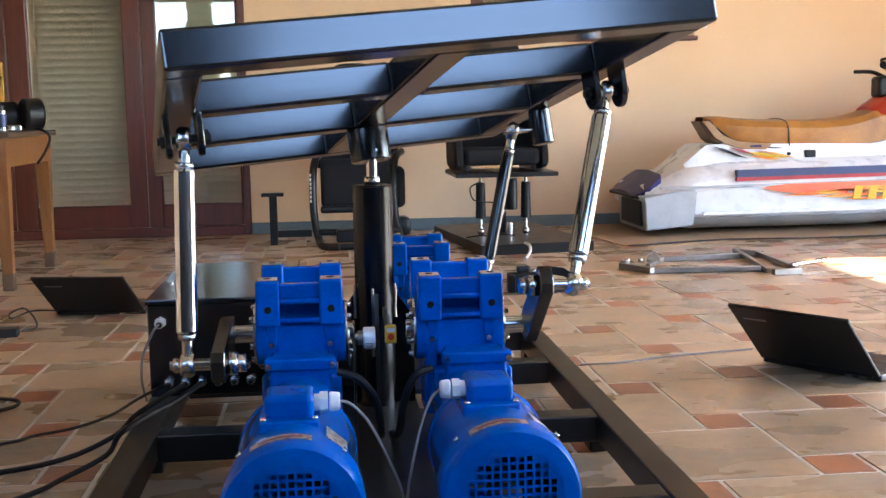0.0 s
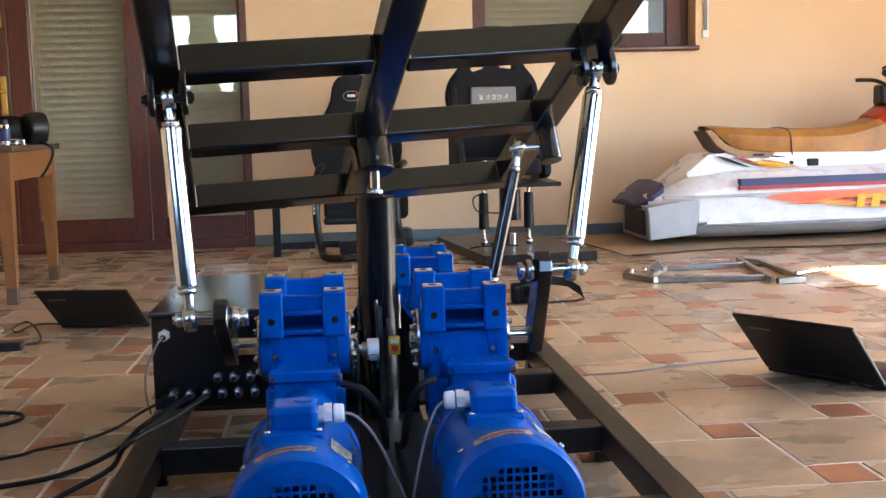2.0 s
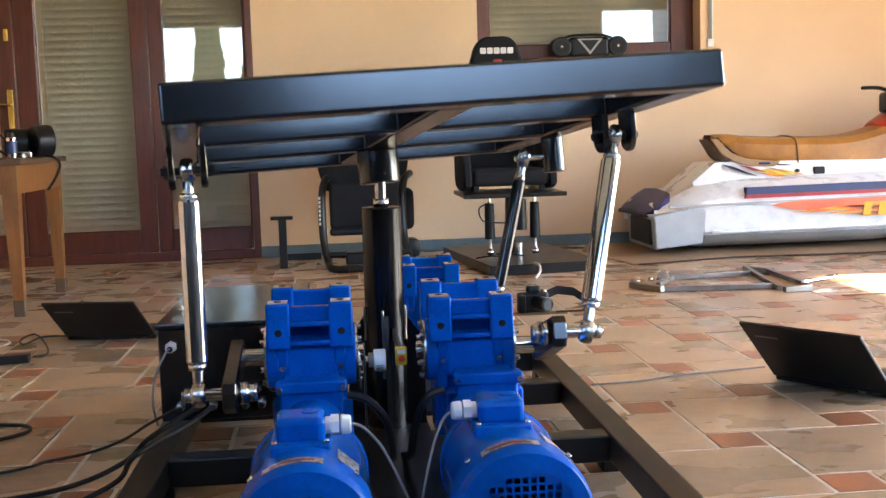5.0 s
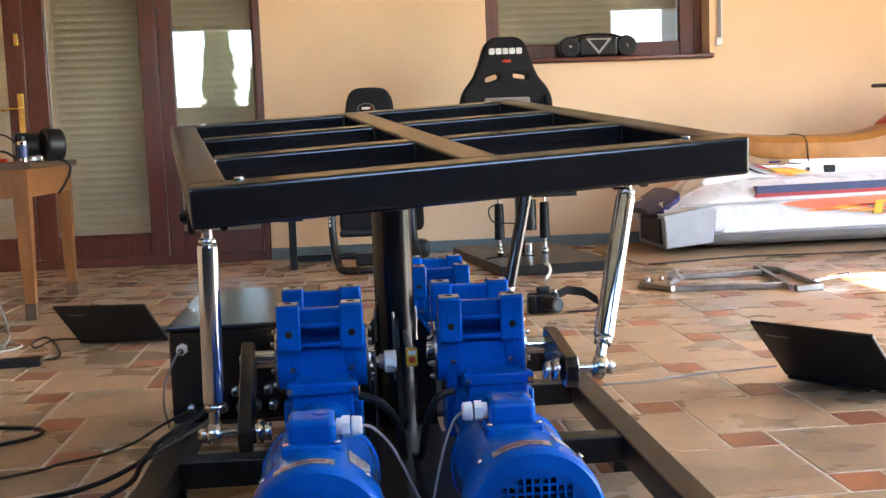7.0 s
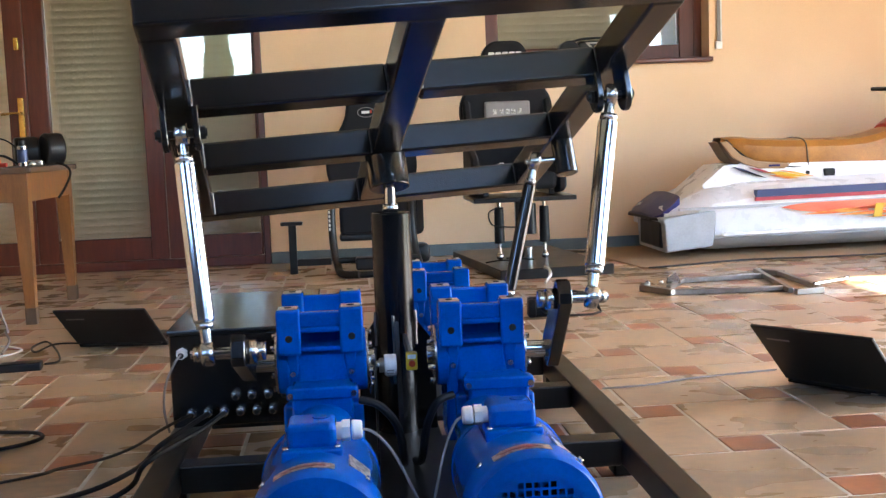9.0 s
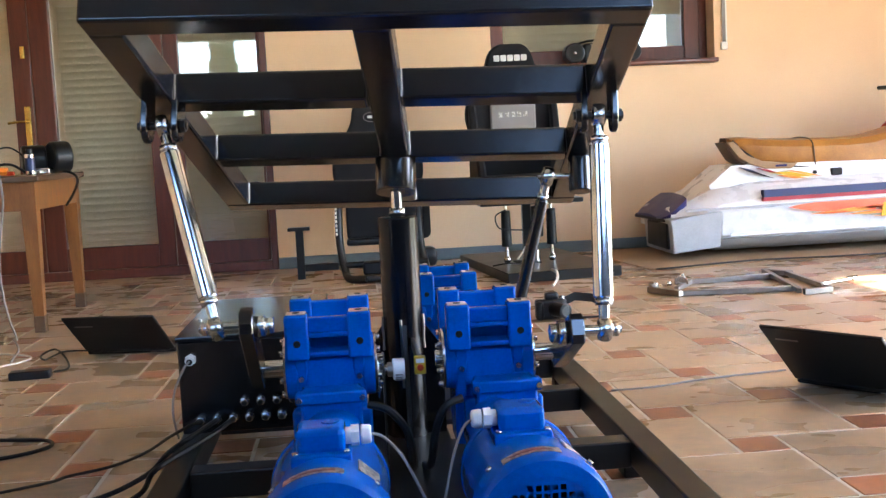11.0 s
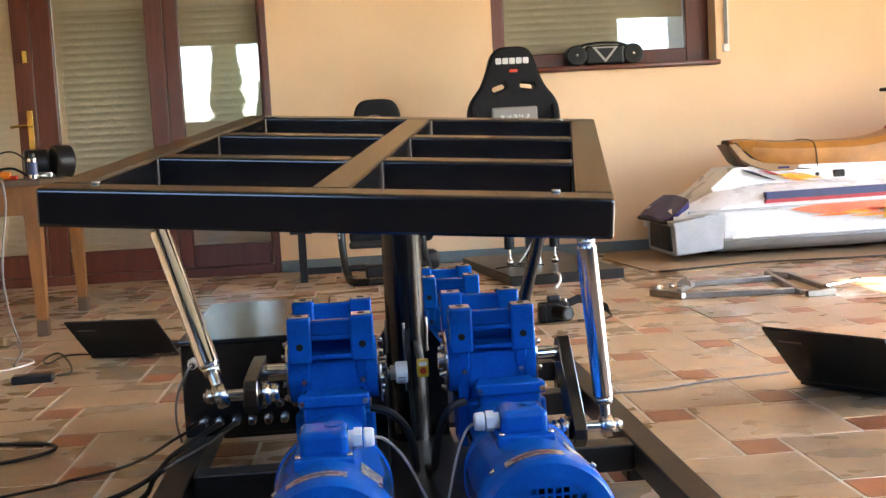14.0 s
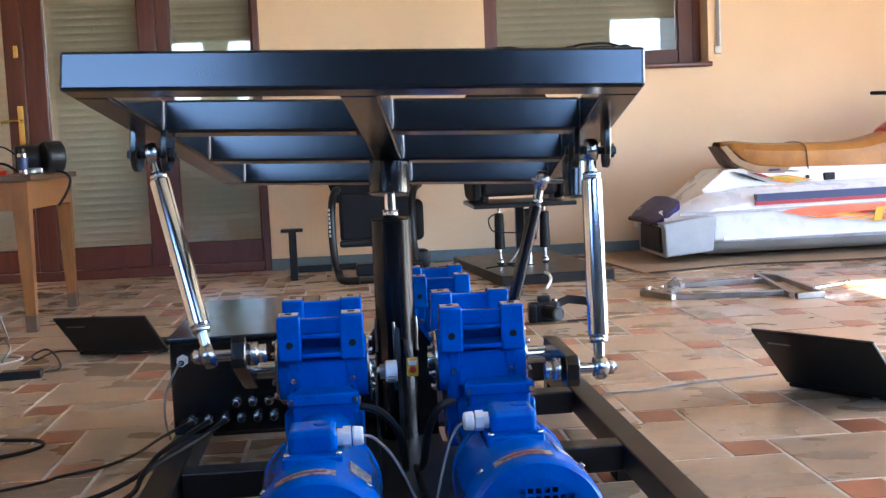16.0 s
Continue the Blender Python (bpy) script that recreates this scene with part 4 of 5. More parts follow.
def t_stand():
    s = thing("t_stand", (-0.33, 6.38, 0.0), "dark steel T-shaped stand on the floor", "stand")
    part("upright", one(box, (-0.022, -0.02, 0.0), (0.022, 0.02, 0.285), 0.003), BLACK_MATT, s)
    part("head", one(box, (-0.066, -0.03, 0.285), (0.062, 0.03, 0.305), 0.003), BLACK_MATT, s)
    part("brace", one(box, (0.012, -0.02, 0.215), (0.022, 0.02, 0.285), 0.001), BLACK_MATT, s)
    part("foot_bar", one(box, (0.0225, -0.02, 0.045), (0.22, 0.02, 0.085), 0.003), BLACK_MATT, s)


t_stand()


def jet_ski():
    s = thing("jet_ski", (3.05, 6.52, 0.0), "white sit-on water scooter with tan seat, on cardboard", "jet ski")
    ox = 3.05
    def ring(x, pts):
        """Half section (y, z) from keel up, mirrored."""
        return [(x - ox, y, z) for y, z in pts] + [(x - ox, -y, z) for y, z in pts[::-1]]
    def hull_sec(w, lift, h):
        return [(-0.02 * w, 0.035 + lift), (-0.52 * w, 0.045 + lift), (-0.80 * w, 0.085 + lift * 0.9), (-0.90 * w, 0.125 + lift * 0.8), (-0.93 * w, 0.135 + lift * 0.8), (-1.0 * w, 0.285 + h)]
    secs = [(1.80, 0.385, 0.02, -0.03), (2.12, 0.42, 0.0, 0.0), (2.6, 0.435, 0.0, 0.01), (3.2, 0.435, 0.0, 0.02), (3.7, 0.40, 0.03, 0.05), (4.1, 0.30, 0.12, 0.09), (4.4, 0.14, 0.26, 0.12)]
    bm = B()
    loft(bm, [ring(x, hull_sec(w, l, h)) for x, w, l, h in secs[1:]])
    part("hull", bm, CLOUDWHITE, s, "white hull, grey below")
    bm = B()
    loft(bm, [ring(x, [(-0.02 * w, 0.028 + l), (-0.54 * w, 0.038 + l), (-0.84 * w, 0.078 + l * 0.9), (-0.94 * w, 0.118 + l * 0.8), (-0.2 * w, 0.12 + l * 0.8)]) for x, w, l, h in secs[1:]])
    part("chine", bm, GREYGEL, s, "grey lower hull")
    bm = B()
    prism(bm, [(1.82 - ox, 0.048), (2.10 - ox, 0.075), (2.121 - ox, 0.288), (1.80 - ox, 0.245), (1.81 - ox, 0.21)], 1, -0.425, 0.16, 0.008)
    part("stern_block", bm, GREYGEL, s, "grey stern")
    # deck: from the bond rail in and up to the seat base
    bm = B()
    dk = [(1.84, 0.36, 0.205, 0.19, 0.24), (1.97, 0.40, 0.238, 0.20, 0.30), (2.11, 0.425, 0.30, 0.20, 0.42), (2.25, 0.43, 0.312, 0.19, 0.53), (2.34, 0.43, 0.33, 0.187, 0.535), (2.8, 0.435, 0.34, 0.185, 0.53), (3.3, 0.425, 0.35, 0.19, 0.52),
          (3.7, 0.39, 0.37, 0.23, 0.60), (4.1, 0.29, 0.41, 0.16, 0.55), (4.42, 0.13, 0.43, 0.06, 0.47)]
    loft(bm, [ring(x, [(-0.02, z0 - 0.03), (-w, z0 - 0.03), (-w, z0 + 0.02), (-w * 0.86, z0 + 0.075), (-wi - 0.03, z0 + 0.10), (-wi, z1), (-0.02, z1 + 0.005)]) for x, w, z0, wi, z1 in dk])
    part("deck", bm, CLOUDWHITE, s, "white upper deck")
    bm = B()
    loft(bm, [ring(x, [(-0.02, z0), (-w, z0), (-w, z1 - 0.012), (-w * 0.8, z1), (-0.02, z1 + 0.01)])
              for x, w, z0, z1 in ((1.785, 0.24, 0.240, 0.254), (1.82, 0.31, 0.243, 0.275), (1.865, 0.33, 0.248, 0.310), (1.91, 0.32, 0.256, 0.345), (1.945, 0.29, 0.265, 0.372))])
    part("tail_cap", bm, PURPLE, s, "dark purple tail cap")
    bm = B()
    loft(bm, [ring(x, [(-0.02, 0.232), (-w, 0.228), (-w - 0.012, 0.236), (-w, 0.246), (-0.02, 0.246)]) for x, w in ((1.775, 0.24), (1.81, 0.335), (1.85, 0.385), (2.0, 0.405))])
    part("tail_bumper", bm, RUBBER, s, "black rubber bumper edge")
    # pump tunnel in the stern: its shaded recess is a solid dark panel between two lips
    part("tunnel_shade", one(box, (1.800 - ox, -0.36, 0.07), (1.84 - ox, 0.06, 0.222), 0.01, 2), RUBBER, s, "dark panel for the shade in the pump tunnel")
    part("stern_pad", one(box, (2.08 - ox, -0.434, 0.292), (2.30 - ox, -0.40, 0.312), 0.006, 2), CLOUDWHITE, s)
    # rubbing strip: blue with a red line below
    def strip(name, x0, x1, z0, z1, dz, m, proud):
        bm = B()
        rings = []
        for k in range(9):
            x = x0 + (x1 - x0) * k / 8
            w = 0.437 if x < 3.3 else 0.437 - 0.10 * (x - 3.3) ** 1.5
            zz = dz * (x - x0)
            rings.append([(x - ox, -w - proud, z0 + zz), (x - ox, -w - proud, z1 + zz), (x - ox, -w + 0.03, z1 + zz), (x - ox, -w + 0.03, z0 + zz)])
        loft(bm, rings)
        part(name, bm, m, s)
    strip("rub_strip", 2.35, 4.0, 0.350, 0.392, 0.010, NAVY, 0.022)
    strip("rub_line", 2.345, 4.0, 0.328, 0.3495, 0.010, REDSTRIP, 0.018)
    strip("strake", 2.16, 4.0, 0.132, 0.150, 0.010, CLOUDWHITE, -0.012)
    strip("bond_line", 1.90, 4.0, 0.288, 0.302, 0.012, GREYGEL, 0.004)
    # printed flames and block print on the side
    bm = B()
    y = -0.436
    prism(bm, [(2.66 - ox, 0.306), (3.9 - ox, 0.318), (3.9 - ox, 0.282), (3.10 - ox, 0.268), (2.92 - ox, 0.246), (2.74 - ox, 0.244), (2.60 - ox, 0.262), (2.50 - ox, 0.284), (2.56 - ox, 0.296)], 1, y - 0.010, y + 0.01)
    part("flame_print", bm, REDFADE, s, "faded red flame print")
    for x0, z0, x1, z1, w in ((2.62, 0.238, 3.02, 0.252, 0.011), (2.84, 0.226, 3.20, 0.236, 0.012), (2.92, 0.262, 3.3, 0.275, 0.014), (2.78, 0.256, 3.08, 0.262, 0.008), (3.0, 0.208, 3.5, 0.215, 0.010), (3.1, 0.250, 3.9, 0.250, 0.03)):
        bm = B()
        prism(bm, [(x0 - ox, z0), (x0 * 0.5 + x1 * 0.5 - ox, z0 * 0.5 + z1 * 0.5 + w), (x1 - ox, z1 + w * 0.6), (x1 - ox, z1 - w * 0.6), (x0 * 0.6 + x1 * 0.4 - ox, z0 * 0.6 + z1 * 0.4 - w * 0.7)], 1, y - 0.0125, y - 0.006)
        part("flame_tongue", bm, FLAME, s)
    for k in range(7):
        x = 3.05 + k * 0.092
        lean = 0.016
        bm = B()
        prism(bm, [(x - ox, 0.205), (x + 0.05 - ox, 0.205), (x + 0.05 + lean - ox, 0.285), (x + lean - ox, 0.285)], 1, y - 0.016, y - 0.006)
        part("block_print", bm, YELLOW, s, "yellow block print")
    # thin printed strokes below the seat
    for x0, z0, x1, z1, w, m in ((2.30, 0.520, 2.44, 0.470, 0.007, NAVY), (2.33, 0.503, 2.50, 0.448, 0.006, PLASTIC), (2.40, 0.512, 2.55, 0.470, 0.007, REDSTRIP), (2.48, 0.482, 2.74, 0.450, 0.014, YELLOW), (2.52, 0.462, 2.70, 0.440, 0.010, FLAME), (2.58, 0.492, 2.80, 0.446, 0.007, FLAME)):
        bm = B()
        prism(bm, [(x0 - ox, z0), ((x0 * 0.6 + x1 * 0.4) - ox, z0 * 0.6 + z1 * 0.4 + w), (x1 - ox, z1), ((x0 * 0.4 + x1 * 0.6) - ox, z0 * 0.4 + z1 * 0.6 - w)], 1, -0.232, -0.18)
        part("deck_print", bm, m, s)
    # seat
    bm = B()
    st = [(2.275, 0.06, 0.668, 0.676), (2.285, 0.11, 0.652, 0.688), (2.32, 0.15, 0.615, 0.700), (2.38, 0.175, 0.560, 0.700), (2.47, 0.185, 0.526, 0.688), (2.60, 0.185, 0.508, 0.680), (2.78, 0.183, 0.492, 0.674), (3.0, 0.18, 0.474, 0.670),
          (3.14, 0.174, 0.456, 0.678), (3.24, 0.168, 0.448, 0.698), (3.36, 0.16, 0.45, 0.732), (3.5, 0.15, 0.47, 0.765), (3.62, 0.13, 0.50, 0.77)]
    loft(bm, [ring(x, [(-0.02, z0), (-w * 0.9, z0), (-w, z0 + 0.03), (-w, z1 - 0.05), (-w * 0.82, z1 - 0.012), (-0.05, z1)]) for x, w, z0, z1 in st])
    part("seat", bm, TAN, s, "worn tan vinyl seat")
    part("seat_seam", one(tube, [(2.775 - ox, -0.187, 0.51), (2.765 - ox, -0.186, 0.62), (2.755 - ox, -0.155, 0.667), (2.755 - ox, 0.0, 0.680), (2.755 - ox, 0.15, 0.670)], 0.004, n=6), PINE_DARK, s)
    part("seat_piping", one(tube, [(2.29 - ox, -0.12, 0.68), (2.40 - ox, -0.184, 0.568), (2.54 - ox, -0.19, 0.522), (2.85 - ox, -0.186, 0.492), (3.15 - ox, -0.176, 0.460), (3.30 - ox, -0.166, 0.455)], 0.006, n=6), PLASTIC, s)
    bm = B()
    prism(bm, [(2.225 - ox, 0.672), (2.265 - ox, 0.676), (2.35 - ox, 0.590), (2.44 - ox, 0.552), (2.60 - ox, 0.535), (2.66 - ox, 0.530), (2.62 - ox, 0.500), (2.46 - ox, 0.505), (2.37 - ox, 0.535), (2.30 - ox, 0.575)], 1, -0.206, -0.19, 0.003)
    rail = part("grab_rail", bm, CARD, s, "tan grab rail")
    part("rail_badge", one(box, (2.52 - ox, -0.2085, 0.514), (2.59 - ox, -0.2062, 0.526)), PURPLE, rail)
    bm = B()
    prism(bm, [(2.215 - ox, 0.672), (2.29 - ox, 0.668), (2.37 - ox, 0.545), (2.33 - ox, 0.530), (2.28 - ox, 0.565)], 1, -0.188, 0.0, 0.012)
    part("seat_tail", bm, PINE_DARK, s, "dark brown moulded seat tail")
    part("latch", one(box, (2.86 - ox, -0.22, 0.445), (2.93 - ox, -0.18, 0.49), 0.008, 2), PLASTIC, s)
    # the screw hole's dark inside is a black disc, nothing is cut
    part("screw_hole_shade", one(rod, (2.76 - ox, -0.218, 0.47), (2.76 - ox, -0.20, 0.47), 0.011, n=12), RUBBER, s)
    # red hood and handlebar
    bm = B()
    hd = [(3.33, 0.10, 0.70, 0.735), (3.37, 0.15, 0.695, 0.76), (3.44, 0.18, 0.690, 0.80), (3.54, 0.20, 0.67, 0.85), (3.68, 0.22, 0.60, 0.84), (3.98, 0.17, 0.56, 0.68)]
    loft(bm, [ring(x, [(-0.02, z0), (-w, z0), (-w, z0 + 0.45 * (z1 - z0)), (-w * 0.88, z0 + 0.8 * (z1 - z0)), (-w * 0.6, z1), (-0.02, z1 + 0.01)]) for x, w, z0, z1 in hd])
    part("hood", bm, RED, s, "red hood")
    bm = B()
    box(bm, (3.40 - ox, -0.06, 0.80), (3.54 - ox, 0.06, 0.93), 0.02, 2)
    part("steering_pad", bm, PLASTIC, s)
    bm = B()
    tube(bm, [(3.44 - ox, 0.34, 0.97), (3.46 - ox, 0.15, 0.96), (3.48 - ox, 0.0, 0.92), (3.44 - ox, -0.13, 0.95), (3.32 - ox, -0.30, 0.98)], 0.013, n=10)
    part("handlebar", bm, PLASTIC, s)
    part("grip", one(rod, (3.33 - ox, -0.28, 0.978), (3.24 - ox, -0.40, 0.985), 0.021, n=14, bev=0.004), RUBBER, s, "black rubber grip")
    part("lever", one(tube, [(3.36 - ox, -0.22, 0.98), (3.26 - ox, -0.34, 1.015), (3.31 - ox, -0.38, 1.022), (3.38 - ox, -0.30, 1.005), (3.42 - ox, -0.2, 0.98)], 0.008, n=8), PLASTIC, s)


jet_ski()


def cardboard():
    bm = B()
    prism(bm, [(1.50, 6.60), (1.60, 5.82), (1.72, 5.74), (2.30, 5.90), (3.0, 5.86), (3.9, 5.92), (4.3, 6.9), (1.6, 6.95)], 2, 0.001, 0.009)
    tagged(part("cardboard_sheet", bm, CARD), "flattened brown cardboard under the water scooter", "cardboard")
    bm = B()
    prism(bm, [(1.42, 5.90), (1.75, 5.86), (1.77, 5.90), (1.44, 5.96)], 2, 0.001, 0.006)
    tagged(part("cardboard_scrap", bm, CARD), "torn scrap of brown cardboard on the tiles", "cardboard")
    tagged(part("wood_strip", one(box, (2.16, 4.46, 0.0), (2.35, 4.475, 0.006)), PINE), "thin pale wooden strip on the tiles", "wood strip")
    # thin tube that draws the cardboard's dark torn edge
    bm = B()
    tube(bm, [(1.62, 5.76, 0.012), (1.70, 5.74, 0.016), (2.2, 5.88, 0.014), (2.7, 5.84, 0.014), (3.3, 5.86, 0.014), (4.0, 5.9, 0.014)], 0.005, n=8)
    tagged(part("cardboard_edge_line", bm, RUBBER), "dark line along the torn cardboard edge", "strap")


cardboard()


def steel_frame():
    f = thing("steel_frame", (1.8, 5.05, 0.0), "bare welded steel tube frame lying on the tiles", "metal frame")
    def bar(a, b, w=0.012, z=0.014):
        a, b = Vector((*a, z)) - Vector((1.8, 5.05, 0)), Vector((*b, z)) - Vector((1.8, 5.05, 0))
        d = b - a
        m = Matrix.Translation((a + b) / 2) @ Matrix.Rotation(math.atan2(d.y, d.x), 4, "Z")
        part("bar", one(box, (-d.length / 2, -w, -w), (d.length / 2, w, w), 0.003, 1, m), RAWSTEEL, f)
    bar((1.459, 4.815), (1.971, 4.760), w=0.013, z=0.014)
    bar((1.603, 5.184), (2.048, 5.207), w=0.013, z=0.014)
    bar((1.481, 4.936), (1.621, 5.175), w=0.012, z=0.016)
    bar((2.077, 5.384), (1.957, 4.659), w=0.012, z=0.018)
    bar((2.149, 5.261), (2.109, 4.692), w=0.012, z=0.016)
    bar((2.075, 5.399), (2.168, 5.250), w=0.013, z=0.015)
    bar((1.967, 4.633), (2.103, 4.651), w=0.014, z=0.015)
    bar((1.365, 4.994), (1.459, 4.794), w=0.014, z=0.016)
    part("socket", one(rod, (-0.415, -0.066, 0.0), (-0.415, -0.066, 0.042), 0.022, n=16), RAWSTEEL, f)
    for dx in (-0.030, 0.035):
        part("clamp_nut", one(rod, (-0.375 + dx, -0.066, 0.03), (-0.375 + dx, -0.066, 0.048), 0.012, n=6), ZINC, f)
    bm = B()
    prism(bm, [(-0.294, 0.02), (-0.224, 0.02), (-0.229, 0.045), (-0.249, 0.075), (-0.289, 0.05)], 1, 0.003, 0.011, 0.002)
    part("lug", bm, ZINC, f, "bright upright lug")
    part("screw_end", one(rod, (0.298, -0.315, 0.03), (0.479, -0.222, 0.032), 0.010, n=10), ZINC, f)
    part("screw_tip", one(rod, (0.459, -0.226, 0.032), (0.509, -0.216, 0.034), 0.013, n=8), ZINC, f)


steel_frame()


def laptop(hl, hr, lid, deep, label):
    """A laptop seen from behind: hinge ends hl, hr on the floor, lid: the way from hinge to the lid's top edge."""
    hl, hr, lid = Vector(hl), Vector(hr), Vector(lid)
    s = thing("laptop", hl, label, "laptop", "laptops on the floor")
    u = (hr - hl)
    w = u.length
    u.normalize()
    n = Vector((-u.y, u.x, 0)).normalized()
    up = lid.normalized()
    nn = u.cross(up).normalized()
    m = Matrix((u, up, nn)).transposed().to_4x4()
    m.translation = Vector((0, 0, 0.02))
    part("lid", one(box, (0, 0.0, -0.005), (w, lid.length, 0.005), 0.0035, 2, m), PLASTIC, s, "matt black lid")
    part("lid_mark", one(box, (0.03, lid.length - 0.055, 0.0052 if nn.y < 0 else -0.0058), (0.10, lid.length - 0.048, 0.0058 if nn.y < 0 else -0.0052), 0, 1, m), GREYFAB, s)
    mb = Matrix((u, n, Vector((0, 0, 1)))).transposed().to_4x4()
    part("base", one(box, (0, 0.004, 0.004), (w, deep, 0.024), 0.005, 2, mb), PLASTIC, s)
    part("keyboard", one(box, (0.02, 0.05, 0.0238), (w - 0.02, deep * 0.6, 0.0252), 0.0, 1, mb), RUBBER, s)
    part("hinge_bar", one(rod, hl - hl + u * 0.02 + Vector((0, 0, 0.02)), u * (w - 0.02) + Vector((0, 0, 0.02)), 0.009, n=12), PLASTIC, s)
    bm = B()
    box(bm, (w * 0.72, -0.004, 0.008), (w * 0.78, 0.006, 0.018), 0, 1, mb)
    box(bm, (w * 0.84, -0.004, 0.010), (w * 0.90, 0.006, 0.016), 0, 1, mb)
    part("rear_ports", bm, ZINC, s)


laptop((-1.062, 4.250, 0), (-0.715, 4.188, 0), (-0.048, -0.150, 0.152), 0.25, "open black laptop on the tiles, seen from behind")
laptop((1.251, 3.014, 0), (1.464, 2.724, 0), (-0.142, -0.090, 0.178), 0.25, "open black laptop on the tiles, lid leaning back")


def photo_camera():
    c = thing("photo_camera", (0.80, 4.40, 0.0), "black single-lens photo camera with strap on the tiles", "camera")
    part("body", one(box, (-0.075, 0.0, 0.0), (0.055, 0.05, 0.085), 0.012, 3), PLASTIC, c)
    part("prism_hump", one(box, (-0.035, 0.005, 0.08), (0.022, 0.045, 0.112), 0.010, 2), PLASTIC, c)
    part("grip", one(box, (-0.078, -0.022, 0.002), (-0.045, 0.01, 0.08), 0.010, 2), RUBBER, c)
    l = part("lens", one(rod, (0.0, 0.0, 0.044), (0.035, -0.075, 0.044), 0.030, n=28, bev=0.003), PLASTIC, c)
    bm = B()
    rod(bm, (0.0355, -0.0755, 0.044), (0.0358, -0.0762, 0.044), 0.025, n=24)
    part("lens_ring", bm, RUBBER, l)
    part("front_glass", one(rod, (0.0358, -0.0762, 0.044), (0.0362, -0.077, 0.044), 0.022, n=24), POSTPAINT, l)
    part("dial", one(rod, (0.038, 0.025, 0.084), (0.038, 0.025, 0.094), 0.012, n=16), ZINC, c)
    bm = B()
    rings = []
    pts = [(0.05, 0.03, 0.07), (0.10, 0.05, 0.085), (0.17, 0.05, 0.075), (0.22, 0.02, 0.04), (0.23, -0.02, 0.012), (0.19, -0.03, 0.004), (0.08, -0.03, 0.004)]
    for k, p in enumerate(pts):
        p = Vector(p)
        w = 0.018
        rings.append([p + Vector((0, 0.003, -w if k < 4 else -0.002)), p + Vector((0, 0.003, w if k < 4 else 0.002)) + Vector((0, 0 if k < 4 else w, 0)), p + Vector((0, 0, w if k < 4 else 0.004)) + Vector((0, 0 if k < 4 else w, 0)), p + Vector((0, 0, -w if k < 4 else 0.0))])
    loft(bm, rings)
    part("strap", bm, FABRIC, c)


photo_camera()


def old_table():
    t = thing("wooden_table", (-1.880, 5.33, 0.0), "old varnished pine table with worn dark top", "table")
    t.rotation_euler.z = radians(1.2)
    hx, hy = 0.47, 0.42
    part("tabletop", one(box, (-hx - 0.03, -hy - 0.03, 0.672), (hx + 0.03, hy + 0.03, 0.70), 0.006, 2), PINE_DARK, t)
    for sx in (-1, 1):
        for sy in (-1, 1):
            bm = B()
            x, y = sx * (hx - 0.03), sy * (hy - 0.03)
            r = []
            for z, w, off in ((0.0, 0.020, 0.006), (0.02, 0.021, 0.006), (0.53, 0.033, 0.0), (0.672, 0.034, 0.0)):
                cx, cy = x + sx * off, y + sy * off
                r.append([(cx - w, cy - w, z), (cx + w, cy - w, z), (cx + w, cy + w, z), (cx - w, cy + w, z)])
            loft(bm, r)
            l = part("leg", bm, PINE, t)
            part("leg_sock", one(box, (x + sx * 0.006 - 0.0245, y + sy * 0.006 - 0.0245, 0.0), (x + sx * 0.006 + 0.0245, y + sy * 0.006 + 0.0245, 0.075), 0.003), PINE_DARK, l)
        part("apron", one(box, (sx * (hx - 0.01) - 0.012, -hy + 0.035, 0.545), (sx * (hx - 0.01) + 0.012, hy - 0.035, 0.672), 0.002), PINE, t)
    for sy in (-1, 1):
        part("apron", one(box, (-hx + 0.035, sy * (hy - 0.01) - 0.012, 0.545), (hx - 0.035, sy * (hy - 0.01) + 0.012, 0.672), 0.002), PINE, t)


old_table()


